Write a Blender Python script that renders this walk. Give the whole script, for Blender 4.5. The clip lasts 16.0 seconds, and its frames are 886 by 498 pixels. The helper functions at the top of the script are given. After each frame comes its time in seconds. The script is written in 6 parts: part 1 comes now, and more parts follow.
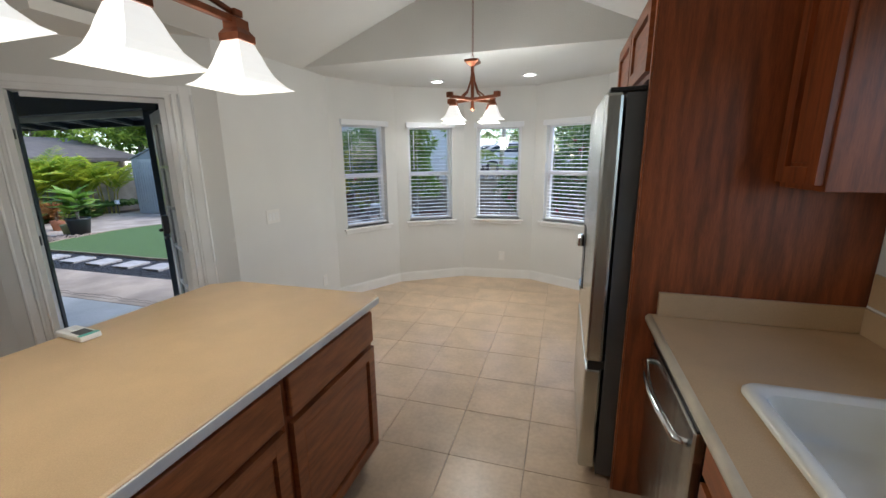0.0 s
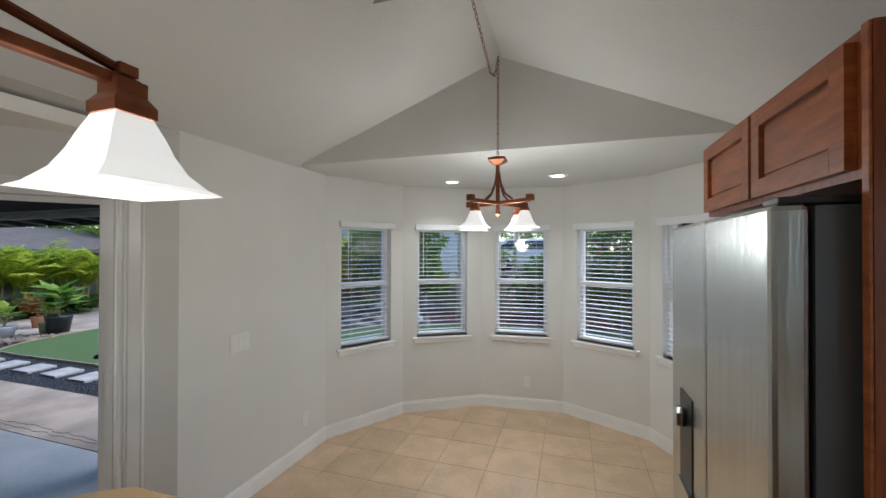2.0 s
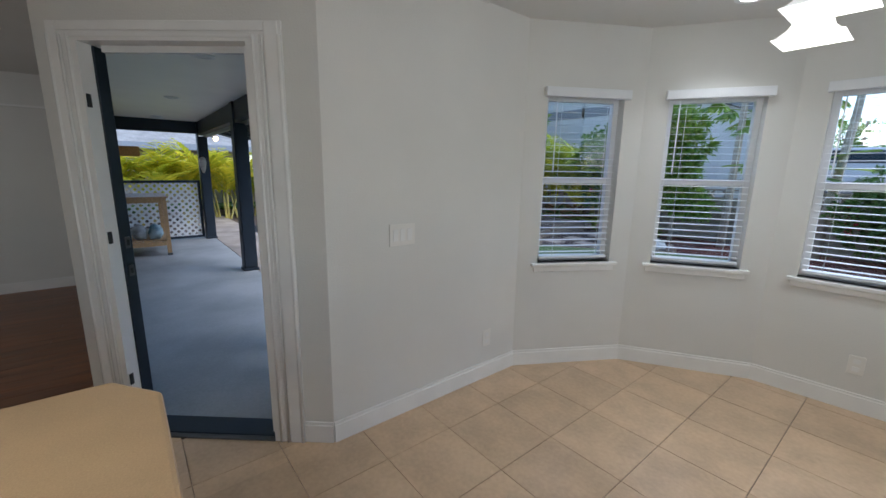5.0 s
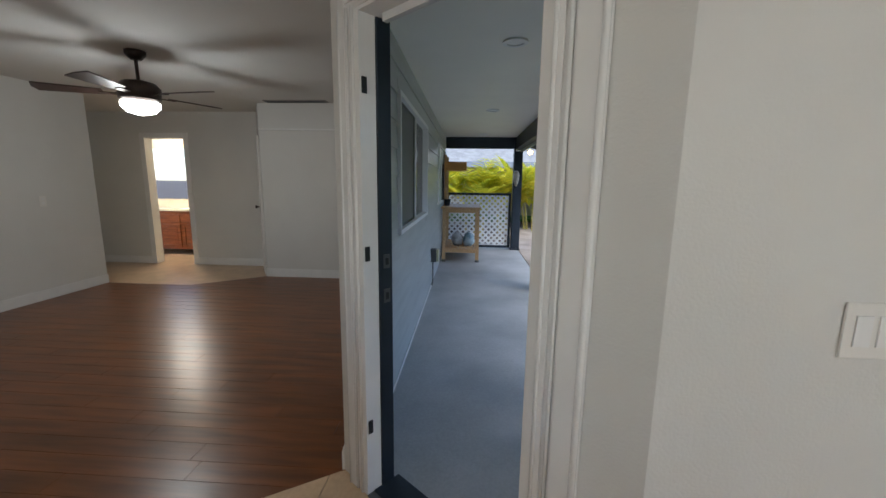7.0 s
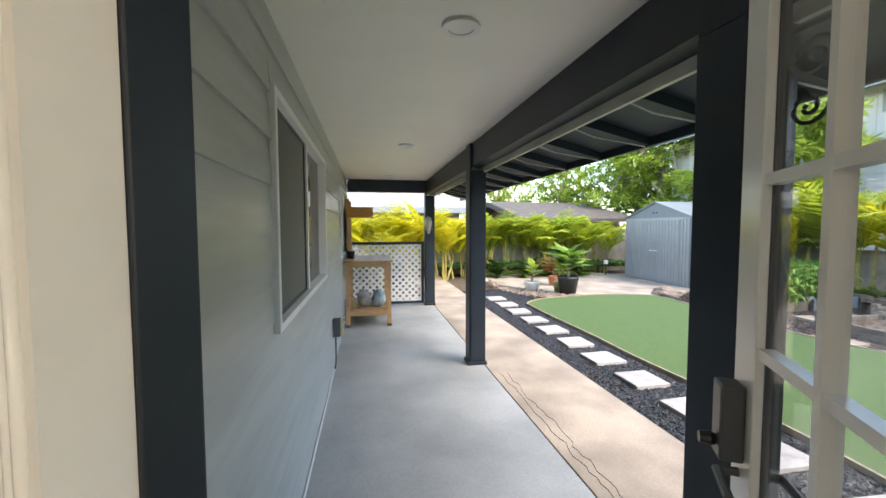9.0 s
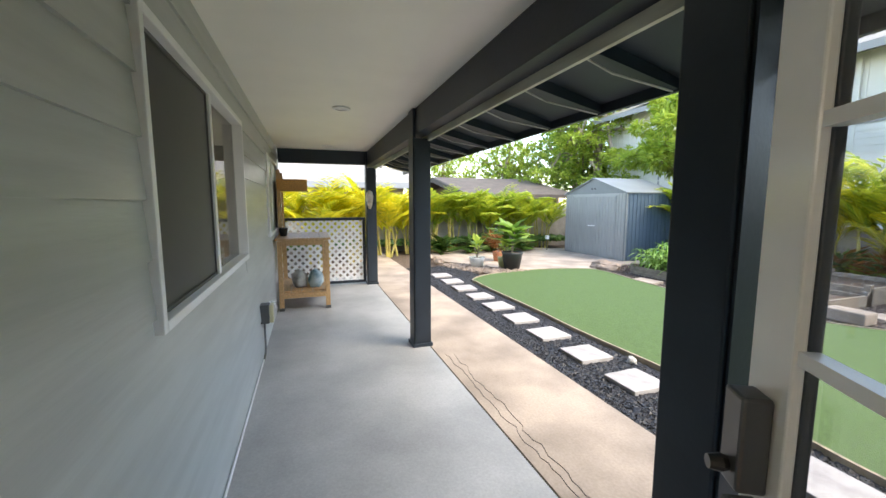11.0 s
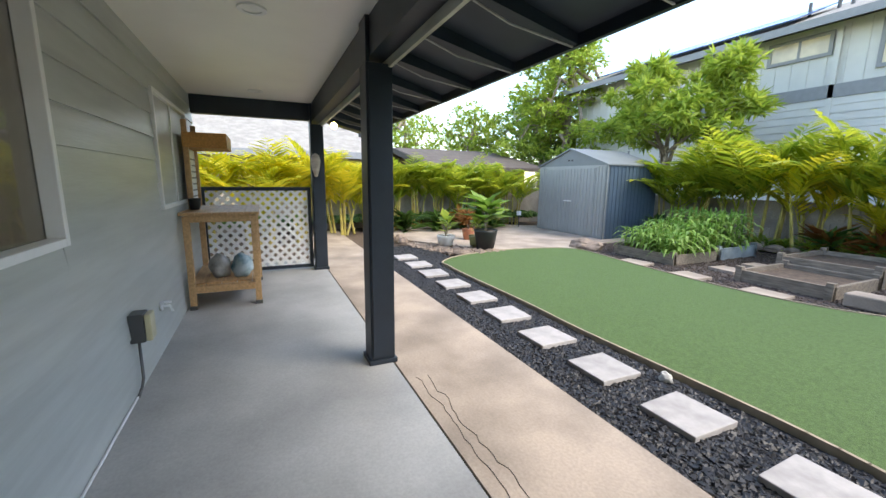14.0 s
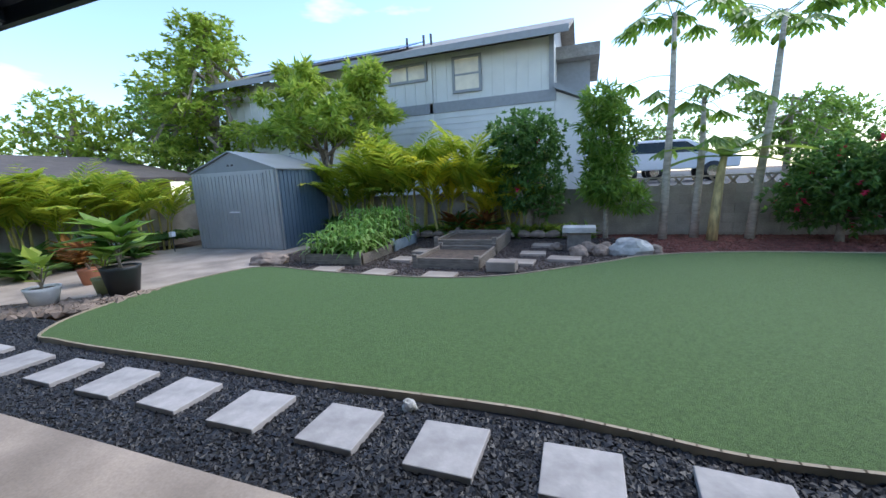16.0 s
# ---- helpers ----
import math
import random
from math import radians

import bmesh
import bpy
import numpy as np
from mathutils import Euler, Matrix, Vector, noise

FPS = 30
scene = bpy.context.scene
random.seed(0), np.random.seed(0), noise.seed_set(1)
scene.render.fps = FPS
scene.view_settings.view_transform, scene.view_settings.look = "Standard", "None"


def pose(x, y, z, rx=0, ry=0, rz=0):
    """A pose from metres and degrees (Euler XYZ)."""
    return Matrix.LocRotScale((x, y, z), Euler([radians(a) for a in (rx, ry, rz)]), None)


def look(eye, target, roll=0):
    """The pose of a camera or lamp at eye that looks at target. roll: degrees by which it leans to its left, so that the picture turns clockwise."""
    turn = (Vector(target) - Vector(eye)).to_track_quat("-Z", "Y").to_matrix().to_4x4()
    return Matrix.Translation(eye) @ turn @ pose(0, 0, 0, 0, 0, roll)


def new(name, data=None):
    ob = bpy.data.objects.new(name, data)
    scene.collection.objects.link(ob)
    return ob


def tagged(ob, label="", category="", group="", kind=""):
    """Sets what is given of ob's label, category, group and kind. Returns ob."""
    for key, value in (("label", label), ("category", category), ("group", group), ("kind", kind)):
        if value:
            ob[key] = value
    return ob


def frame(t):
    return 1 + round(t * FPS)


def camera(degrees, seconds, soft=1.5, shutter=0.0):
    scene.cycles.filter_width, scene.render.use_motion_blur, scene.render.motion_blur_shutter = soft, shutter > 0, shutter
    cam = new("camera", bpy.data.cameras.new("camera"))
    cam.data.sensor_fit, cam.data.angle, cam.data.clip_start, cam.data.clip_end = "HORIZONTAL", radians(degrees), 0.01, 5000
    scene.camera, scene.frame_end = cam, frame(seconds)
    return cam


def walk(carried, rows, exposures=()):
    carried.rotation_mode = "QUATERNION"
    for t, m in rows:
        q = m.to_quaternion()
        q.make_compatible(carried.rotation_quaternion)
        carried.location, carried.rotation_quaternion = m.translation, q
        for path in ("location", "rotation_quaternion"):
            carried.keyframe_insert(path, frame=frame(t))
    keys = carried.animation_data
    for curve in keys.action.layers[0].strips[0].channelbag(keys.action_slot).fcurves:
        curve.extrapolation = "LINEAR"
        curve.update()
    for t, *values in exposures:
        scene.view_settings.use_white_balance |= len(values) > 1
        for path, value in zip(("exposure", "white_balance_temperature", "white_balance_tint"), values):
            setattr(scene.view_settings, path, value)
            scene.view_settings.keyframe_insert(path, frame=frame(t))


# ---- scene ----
cam = camera(96.8, 16.0)
PATH = [
    (0, (0.599, -0.001, 1.573), (0.029, 1.864, 1.128), -0.7),
    (0.5, (0.553, -0.027, 1.589), (-0.104, 1.812, 1.155), -0.1),
    (1, (0.51, 0.138, 1.594), (-0.181, 1.978, 1.226), 0.0),
    (1.5, (0.432, 0.439, 1.618), (-0.262, 2.303, 1.404), -0.0),
    (2, (0.314, 0.733, 1.721), (-0.306, 2.634, 1.736), 0.1),
    (2.5, (0.287, 0.905, 1.807), (-0.265, 2.817, 2.004), 0.3),
    (3, (0.339, 1.08, 1.738), (-0.209, 3.003, 1.79), 0.0),
    (3.5, (0.361, 1.218, 1.594), (-0.163, 3.131, 1.337), -0.3),
    (4, (0.356, 1.34, 1.541), (-0.245, 3.199, 1.111), 0.3),
    (4.5, (0.192, 1.527, 1.497), (-0.815, 3.198, 1.054), 0.9),
    (5, (-0.006, 1.678, 1.458), (-1.532, 2.908, 1.064), 0.9),
    (5.2, (-0.084, 1.78, 1.44), (-1.768, 2.788, 1.057), 1.0),
    (7.3, (-1.19, 2.0, 1.392), (-3.16, 1.856, 1.057), 0.7),
    (7.6, (-1.376, 1.98, 1.396), (-3.345, 1.864, 1.067), 0.7),
    (8, (-1.632, 1.928, 1.403), (-3.611, 1.913, 1.116), 0.7),
    (8.6, (-1.974, 1.877, 1.445), (-3.95, 2.141, 1.289), 0.5),
    (10.8, (-2.387, 1.946, 1.444), (-4.289, 2.543, 1.284), -0.4),
    (11, (-2.411, 1.961, 1.42), (-4.292, 2.599, 1.19), 0.0),
    (11.5, (-2.528, 1.979, 1.411), (-4.341, 2.768, 1.114), 1.4),
    (12, (-2.612, 2.015, 1.415), (-4.391, 2.878, 1.113), 2.2),
    (12.5, (-2.782, 2.115, 1.323), (-4.554, 2.994, 1.03), 2.2),
    (13, (-2.992, 2.199, 1.293), (-4.767, 3.059, 0.963), 1.7),
    (13.5, (-3.278, 2.229, 1.301), (-5.054, 3.085, 0.963), 1.2),
    (14, (-3.524, 2.287, 1.304), (-5.317, 3.101, 0.956), 0.7),
    (14.5, (-3.751, 2.415, 1.29), (-5.534, 3.265, 0.975), -0.2),
    (15, (-3.921, 2.541, 1.287), (-5.515, 3.714, 1.002), -3.0),
    (15.5, (-4.119, 2.65, 1.273), (-5.274, 4.251, 0.952), -2.5),
    (16, (-4.215, 2.822, 1.291), (-4.902, 4.668, 0.944), -2.8),
]
EXPOSURES = [(0, 1.65, 5900, 10), (3, 1.3, 5800, 10), (5, 1.3, 5600, 10), (7.5, 1.85, 6100, 10), (8.5, 2.45, 7000, 10), (11, 2.5, 7400, 10), (12.5, 2.35, 7400, 10), (13.5, 2.1, 7200, 10), (15, 1.85, 6900, 10), (16, 1.35, 6000, 10)]
walk(cam, [(t, look(eye, target, roll)) for t, eye, target, roll in PATH], EXPOSURES)

# ---- light ----
SUN_EL, SUN_AZ = 48.0, 45.0          # degrees; azimuth clockwise from +y
world = bpy.data.worlds.new("sky")
scene.world = world
world.use_nodes = True
wn = world.node_tree
sky = wn.nodes.new("ShaderNodeTexSky")
sky.sky_type, sky.sun_disc = "NISHITA", False
sky.sun_elevation, sky.sun_rotation = radians(SUN_EL), radians(SUN_AZ)
sky.air_density, sky.dust_density, sky.ozone_density = 1.0, 0.6, 1.5
tc = wn.nodes.new("ShaderNodeTexCoord")
cloud = wn.nodes.new("ShaderNodeTexNoise")
cloud.inputs["Scale"].default_value, cloud.inputs["Detail"].default_value = 2.2, 6
mapn = wn.nodes.new("ShaderNodeMapping")
mapn.inputs["Scale"].default_value = (1, 1, 3.2)
ramp = wn.nodes.new("ShaderNodeValToRGB")
ramp.color_ramp.elements[0].position, ramp.color_ramp.elements[1].position = 0.57, 0.80
mixc = wn.nodes.new("ShaderNodeMix")
mixc.data_type = "RGBA"
mixc.inputs["B"].default_value = (8.0, 8.1, 8.3, 1)
wn.links.new(tc.outputs["Generated"], mapn.inputs["Vector"])
wn.links.new(mapn.outputs["Vector"], cloud.inputs["Vector"])
wn.links.new(cloud.outputs["Fac"], ramp.inputs["Fac"])
wn.links.new(ramp.outputs["Color"], mixc.inputs["Factor"])
wn.links.new(sky.outputs["Color"], mixc.inputs["A"])
wn.links.new(mixc.outputs["Result"], wn.nodes["Background"].inputs["Color"])
wn.nodes["Background"].inputs["Strength"].default_value = 0.15
sun = new("sun", bpy.data.lights.new("sun", "SUN"))
sun.data.energy, sun.data.angle, sun.data.color = 1.15, radians(40), (1.0, 0.94, 0.84)
a, e = radians(SUN_AZ), radians(SUN_EL)
sun.matrix_world = look((math.sin(a) * math.cos(e) * 40, math.cos(a) * math.cos(e) * 40, math.sin(e) * 40), (0, 0, 0))


def bulb(name, place, power, size=0.05, color=(1.0, 0.985, 0.91)):
    lamp = new(name, bpy.data.lights.new(name, "POINT"))
    lamp.data.energy, lamp.data.shadow_soft_size, lamp.data.color = power, size, color
    lamp.location = place
    return lamp


# ---- materials ----
def mat(name, color, rough=0.5, metal=0.0, vary=0.12, scale=8.0, fine=0.0, bump=0.0, bump_scale=60.0, stretch=(1, 1, 1), emit=0.0, tint=None, spec=None, rand=0.0, trans=0.0):
    """A procedural surface: broad and fine variation of a base colour, with relief."""
    m = bpy.data.materials.new(name)
    m.use_nodes = True
    nt = m.node_tree
    b = nt.nodes["Principled BSDF"]
    b.inputs["Roughness"].default_value, b.inputs["Metallic"].default_value = rough, metal
    if spec is not None:
        b.inputs["Specular IOR Level"].default_value = spec
    tcn = nt.nodes.new("ShaderNodeTexCoord")
    mp = nt.nodes.new("ShaderNodeMapping")
    mp.inputs["Scale"].default_value = stretch
    nt.links.new(tcn.outputs["Object"], mp.inputs["Vector"])
    dark = tuple(c * (1 - vary) for c in color)
    light = tint if tint else tuple(min(1, c * (1 + vary)) for c in color)
    n1 = nt.nodes.new("ShaderNodeTexNoise")
    n1.inputs["Scale"].default_value, n1.inputs["Detail"].default_value = scale, 5
    nt.links.new(mp.outputs["Vector"], n1.inputs["Vector"])
    rp = nt.nodes.new("ShaderNodeValToRGB")
    rp.color_ramp.elements[0].position, rp.color_ramp.elements[1].position = 0.35, 0.65
    rp.color_ramp.elements[0].color, rp.color_ramp.elements[1].color = (*dark, 1), (*light, 1)
    nt.links.new(n1.outputs["Fac"], rp.inputs["Fac"])
    out = rp.outputs["Color"]
    n2 = nt.nodes.new("ShaderNodeTexNoise")
    n2.inputs["Scale"].default_value, n2.inputs["Detail"].default_value = bump_scale, 4
    nt.links.new(mp.outputs["Vector"], n2.inputs["Vector"])
    if fine:
        mx = nt.nodes.new("ShaderNodeMix")
        mx.data_type, mx.blend_type = "RGBA", "OVERLAY"
        mx.inputs["Factor"].default_value = fine
        nt.links.new(out, mx.inputs["A"])
        nt.links.new(n2.outputs["Fac"], mx.inputs["B"])
        out = mx.outputs["Result"]
    if rand:
        oi = nt.nodes.new("ShaderNodeObjectInfo")
        mr = nt.nodes.new("ShaderNodeMapRange")
        mr.inputs["To Min"].default_value, mr.inputs["To Max"].default_value = 1 - rand, 1 + rand
        nt.links.new(oi.outputs["Random"], mr.inputs["Value"])
        hs = nt.nodes.new("ShaderNodeHueSaturation")
        nt.links.new(mr.outputs["Result"], hs.inputs["Value"])
        nt.links.new(out, hs.inputs["Color"])
        out = hs.outputs["Color"]
    nt.links.new(out, b.inputs["Base Color"])
    if bump:
        bp = nt.nodes.new("ShaderNodeBump")
        bp.inputs["Strength"].default_value, bp.inputs["Distance"].default_value = bump, 0.01
        nt.links.new(n2.outputs["Fac"], bp.inputs["Height"])
        nt.links.new(bp.outputs["Normal"], b.inputs["Normal"])
    if emit:
        b.inputs["Emission Color"].default_value, b.inputs["Emission Strength"].default_value = (*color, 1), emit
    if trans:
        b.inputs["Transmission Weight"].default_value = trans
    return m


def leaf_mat(name, color, tip, rough=0.4, through_light=0.48):
    """Leaves: colour by island, with light passing through."""
    m = bpy.data.materials.new(name)
    m.use_nodes = True
    nt = m.node_tree
    b = nt.nodes["Principled BSDF"]
    b.inputs["Roughness"].default_value = rough
    g = nt.nodes.new("ShaderNodeNewGeometry")
    rp = nt.nodes.new("ShaderNodeValToRGB")
    rp.color_ramp.elements[0].color, rp.color_ramp.elements[1].color = (*color, 1), (*tip, 1)
    nt.links.new(g.outputs["Random Per Island"], rp.inputs["Fac"])
    nt.links.new(rp.outputs["Color"], b.inputs["Base Color"])
    tr = nt.nodes.new("ShaderNodeBsdfTranslucent")
    nt.links.new(rp.outputs["Color"], tr.inputs["Color"])
    mx = nt.nodes.new("ShaderNodeMixShader")
    mx.inputs["Fac"].default_value = through_light
    nt.links.new(b.outputs["BSDF"], mx.inputs[1])
    nt.links.new(tr.outputs["BSDF"], mx.inputs[2])
    nt.links.new(mx.outputs["Shader"], nt.nodes["Material Output"].inputs["Surface"])
    return m


def glass_mat(name, color=(1, 1, 1), rough=0.0, gloss=0.08):
    """A thin pane: clear, with a Fresnel gloss."""
    m = bpy.data.materials.new(name)
    m.use_nodes = True
    nt = m.node_tree
    nt.nodes.remove(nt.nodes["Principled BSDF"])
    t = nt.nodes.new("ShaderNodeBsdfTransparent")
    t.inputs["Color"].default_value = (*color, 1)
    gl = nt.nodes.new("ShaderNodeBsdfGlossy")
    gl.inputs["Roughness"].default_value = rough
    lw = nt.nodes.new("ShaderNodeLayerWeight")
    pw = nt.nodes.new("ShaderNodeMath")
    pw.operation = "POWER"
    pw.inputs[1].default_value = 5
    nt.links.new(lw.outputs["Facing"], pw.inputs[0])
    fr = nt.nodes.new("ShaderNodeMapRange")
    fr.inputs["To Min"].default_value, fr.inputs["To Max"].default_value = 0.04, 0.7
    nt.links.new(pw.outputs["Value"], fr.inputs["Value"])
    mx = nt.nodes.new("ShaderNodeMixShader")
    nt.links.new(fr.outputs["Result"], mx.inputs["Fac"])
    nt.links.new(t.outputs["BSDF"], mx.inputs[1])
    nt.links.new(gl.outputs["BSDF"], mx.inputs[2])
    nt.links.new(mx.outputs["Shader"], nt.nodes["Material Output"].inputs["Surface"])
    return m


WALL = mat("wall_paint", (0.715, 0.705, 0.665), 0.55, vary=0.02, scale=2, bump=0.15, bump_scale=120)
CEIL = mat("ceiling_paint", (0.66, 0.65, 0.615), 0.8, vary=0.02, scale=2, bump=0.2, bump_scale=90)
TRIM = mat("white_trim", (0.86, 0.855, 0.83), 0.22, vary=0.03, scale=5)
TILE = mat("beige_tile", (0.56, 0.405, 0.26), 0.30, vary=0.10, scale=5, fine=0.15, bump=0.06, bump_scale=40, rand=0.06)
GROUT = mat("grout", (0.36, 0.26, 0.18), 0.9, vary=0.1)
PLANK = mat("dark_floorboard", (0.145, 0.046, 0.009), 0.30, vary=0.30, scale=3, stretch=(5, 0.6, 1), bump=0.10, bump_scale=5, rand=0.12)
OAK = mat("red_oak", (0.23, 0.056, 0.014), 0.38, vary=0.32, scale=5, stretch=(7, 7, 0.7), fine=0.25, bump=0.05, bump_scale=40)
OAK_H = mat("red_oak_doors", (0.29, 0.085, 0.024), 0.36, vary=0.28, scale=5, stretch=(1, 1, 7), fine=0.25, bump=0.05, bump_scale=40)
# near-black oak for toe kicks: the recess's shade is put into the color
OAK_D = mat("shaded_toe_kick", (0.03, 0.012, 0.006), 0.6)
LAMI = mat("beige_laminate", (0.55, 0.38, 0.21), 0.28, vary=0.05, scale=6, fine=0.2, bump_scale=300)
SINKW = mat("white_enamel", (0.80, 0.77, 0.66), 0.15, vary=0.02)
STEEL = mat("brushed_steel", (0.52, 0.53, 0.51), 0.27, 1.0, vary=0.05, scale=3, stretch=(9, 9, 0.5), bump=0.25, bump_scale=2.2)
GRAY_S = mat("gray_fridge_side", (0.10, 0.10, 0.10), 0.4, 0.4, vary=0.05)
BLACKP = mat("black_plastic", (0.015, 0.015, 0.016), 0.35, vary=0.1)
CHROME = mat("chrome", (0.75, 0.75, 0.75), 0.12, 1.0, vary=0.02)
BRONZE = mat("copper_bronze", (0.22, 0.075, 0.035), 0.35, 0.8, vary=0.3, scale=12)
SHADE = mat("white_glass_shade", (1.0, 0.96, 0.88), 0.4, vary=0.02, emit=0.22)
CAN = mat("lit_lens", (1.0, 0.93, 0.82), 0.4, vary=0.0, emit=4)
BLIND = mat("white_blind", (0.80, 0.81, 0.82), 0.4, vary=0.02)
VINYL = mat("white_vinyl", (0.80, 0.80, 0.80), 0.35, vary=0.02)
GLASS = glass_mat("pane_glass")
PLATE = mat("switch_plate", (0.80, 0.78, 0.73), 0.3, vary=0.01)
NAVY = mat("navy_paint", (0.012, 0.020, 0.031), 0.45, vary=0.15, scale=4, bump=0.08, bump_scale=50)
NAVY2 = mat("roof_underside_paint", (0.022, 0.034, 0.050), 0.5, vary=0.2, scale=3)
SIDING = mat("gray_siding", (0.43, 0.445, 0.43), 0.34, vary=0.08, scale=3, stretch=(0.5, 1, 5), bump=0.15, bump_scale=14)
PATIOC = mat("patio_ceiling_paint", (0.88, 0.86, 0.80), 0.4, vary=0.03, scale=1.5)
CONC = mat("gray_concrete", (0.37, 0.37, 0.36), 0.5, vary=0.16, scale=1.6, fine=0.2, bump=0.08, bump_scale=70)
CONC2 = mat("tan_concrete", (0.35, 0.285, 0.23), 0.75, vary=0.26, scale=1.8, fine=0.25, bump=0.12, bump_scale=60)
CRACK = mat("joint_dark", (0.06, 0.055, 0.05), 0.9)
GRAVEL = mat("black_lava_gravel", (0.022, 0.022, 0.025), 0.7, vary=0.5, scale=40, bump=0.4, bump_scale=80)
SLAB = mat("pale_stone", (0.38, 0.355, 0.34), 0.7, vary=0.12, scale=6, fine=0.25, bump=0.25, bump_scale=18, rand=0.08)
TURF = mat("artificial_turf", (0.075, 0.13, 0.036), 0.9, vary=0.16, scale=38, fine=0.8, bump=0.9, bump_scale=170)
EDGE = mat("edging", (0.33, 0.27, 0.19), 0.8)
MULCH = mat("red_mulch", (0.14, 0.055, 0.040), 0.9, vary=0.4, scale=30, bump=0.6, bump_scale=60)
SOIL = mat("soil", (0.10, 0.070, 0.050), 0.95, vary=0.3, scale=15, bump=0.5, bump_scale=50)
LATTICE = mat("white_lattice", (0.80, 0.80, 0.78), 0.45, vary=0.03)
PINE = mat("pine_wood", (0.46, 0.28, 0.13), 0.55, vary=0.18, scale=5, stretch=(1, 8, 8), fine=0.2)
OLDWOOD = mat("weathered_board", (0.22, 0.18, 0.14), 0.8, vary=0.3, scale=5, stretch=(1, 8, 8), bump=0.3)
GRAYWOOD = mat("gray_board", (0.30, 0.34, 0.36), 0.75, vary=0.2, scale=5)
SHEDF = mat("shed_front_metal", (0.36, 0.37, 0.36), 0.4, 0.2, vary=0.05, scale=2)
# navy side metal, with the unlit side's shade put into its color
SHEDS = mat("shed_side_metal_shaded", (0.085, 0.125, 0.17), 0.4, 0.2, vary=0.06, scale=2)
SHEDR = mat("shed_roof_metal", (0.20, 0.22, 0.23), 0.45, 0.2, vary=0.06, scale=2)
HWALL = mat("pale_board_wall", (0.66, 0.66, 0.62), 0.6, vary=0.04, scale=2)
HTRIM = mat("gray_trim", (0.28, 0.29, 0.30), 0.6, vary=0.05)
SHINGLE = mat("shingles", (0.30, 0.28, 0.25), 0.85, vary=0.15, scale=3, fine=0.4, bump=0.4, bump_scale=25)
SHINGLE2 = mat("brown_shingles", (0.11, 0.09, 0.075), 0.85, vary=0.15, scale=3, fine=0.4, bump=0.4, bump_scale=25)
SOLAR = mat("solar_panel", (0.02, 0.06, 0.16), 0.15, 0.2, vary=0.1)
BLOCK = mat("cement_block", (0.40, 0.35, 0.29), 0.85, vary=0.15, scale=3, fine=0.3, bump=0.3, bump_scale=40, rand=0.08)
ROCK = mat("brown_rock", (0.28, 0.21, 0.16), 0.85, vary=0.3, scale=6, bump=0.5, bump_scale=14, rand=0.15)
ROCKL = mat("pale_rock", (0.48, 0.46, 0.42), 0.85, vary=0.25, scale=5, bump=0.5, bump_scale=12)
BARK = mat("bark", (0.30, 0.24, 0.18), 0.85, vary=0.25, scale=12, bump=0.5, bump_scale=30)
PALE_BARK = mat("pale_bark", (0.48, 0.42, 0.34), 0.8, vary=0.2, scale=8, bump=0.4, bump_scale=20, stretch=(1, 1, 3))
GOLD = mat("yellow_stem", (0.42, 0.34, 0.09), 0.6, vary=0.25, scale=6)
POTB = mat("black_pot", (0.02, 0.022, 0.022), 0.5)
POTW = mat("white_pot", (0.72, 0.70, 0.66), 0.4)
POTT = mat("terracotta", (0.42, 0.17, 0.09), 0.7)
L_PALM = leaf_mat("palm_leaf", (0.20, 0.32, 0.03), (0.56, 0.58, 0.06), through_light=0.5)
# brighter yellow copy of the palm leaf; holds the sun's glow as color
L_YEL = leaf_mat("sunlit_palm_leaf", (0.42, 0.46, 0.03), (0.85, 0.72, 0.05), through_light=0.5)
L_DARK = leaf_mat("dark_leaf", (0.055, 0.14, 0.035), (0.18, 0.31, 0.07))
L_MID = leaf_mat("green_leaf", (0.11, 0.23, 0.035), (0.30, 0.44, 0.075))
L_LIGHT = leaf_mat("light_leaf", (0.22, 0.35, 0.045), (0.52, 0.60, 0.10))
L_CORN = leaf_mat("corn_leaf", (0.14, 0.30, 0.05), (0.36, 0.52, 0.13))
L_RED = leaf_mat("red_flower", (0.55, 0.02, 0.06), (0.75, 0.08, 0.16))
L_BROWN = leaf_mat("dry_leaf", (0.22, 0.08, 0.03), (0.42, 0.22, 0.06))


# ---- building helpers ----
def box(bm, x0, x1, y0, y1, z0, z1, m=None):
    vs = [Vector((x, y, z)) for z in (z0, z1) for x, y in ((x0, y0), (x1, y0), (x1, y1), (x0, y1))]
    vs = [bm.verts.new(m @ v if m else v) for v in vs]
    for f in ((3, 2, 1, 0), (4, 5, 6, 7), (0, 1, 5, 4), (1, 2, 6, 5), (2, 3, 7, 6), (3, 0, 4, 7)):
        bm.faces.new([vs[i] for i in f])
    return bm


def prism(bm, poly, z0, z1, m=None):
    """A polygon (x, y) raised from z0 to z1."""
    lo = [bm.verts.new(m @ Vector((x, y, z0)) if m else (x, y, z0)) for x, y in poly]
    hi = [bm.verts.new(m @ Vector((x, y, z1)) if m else (x, y, z1)) for x, y in poly]
    bm.faces.new(hi)
    bm.faces.new(lo[::-1])
    for i in range(len(poly)):
        j = (i + 1) % len(poly)
        bm.faces.new((lo[i], lo[j], hi[j], hi[i]))
    return bm


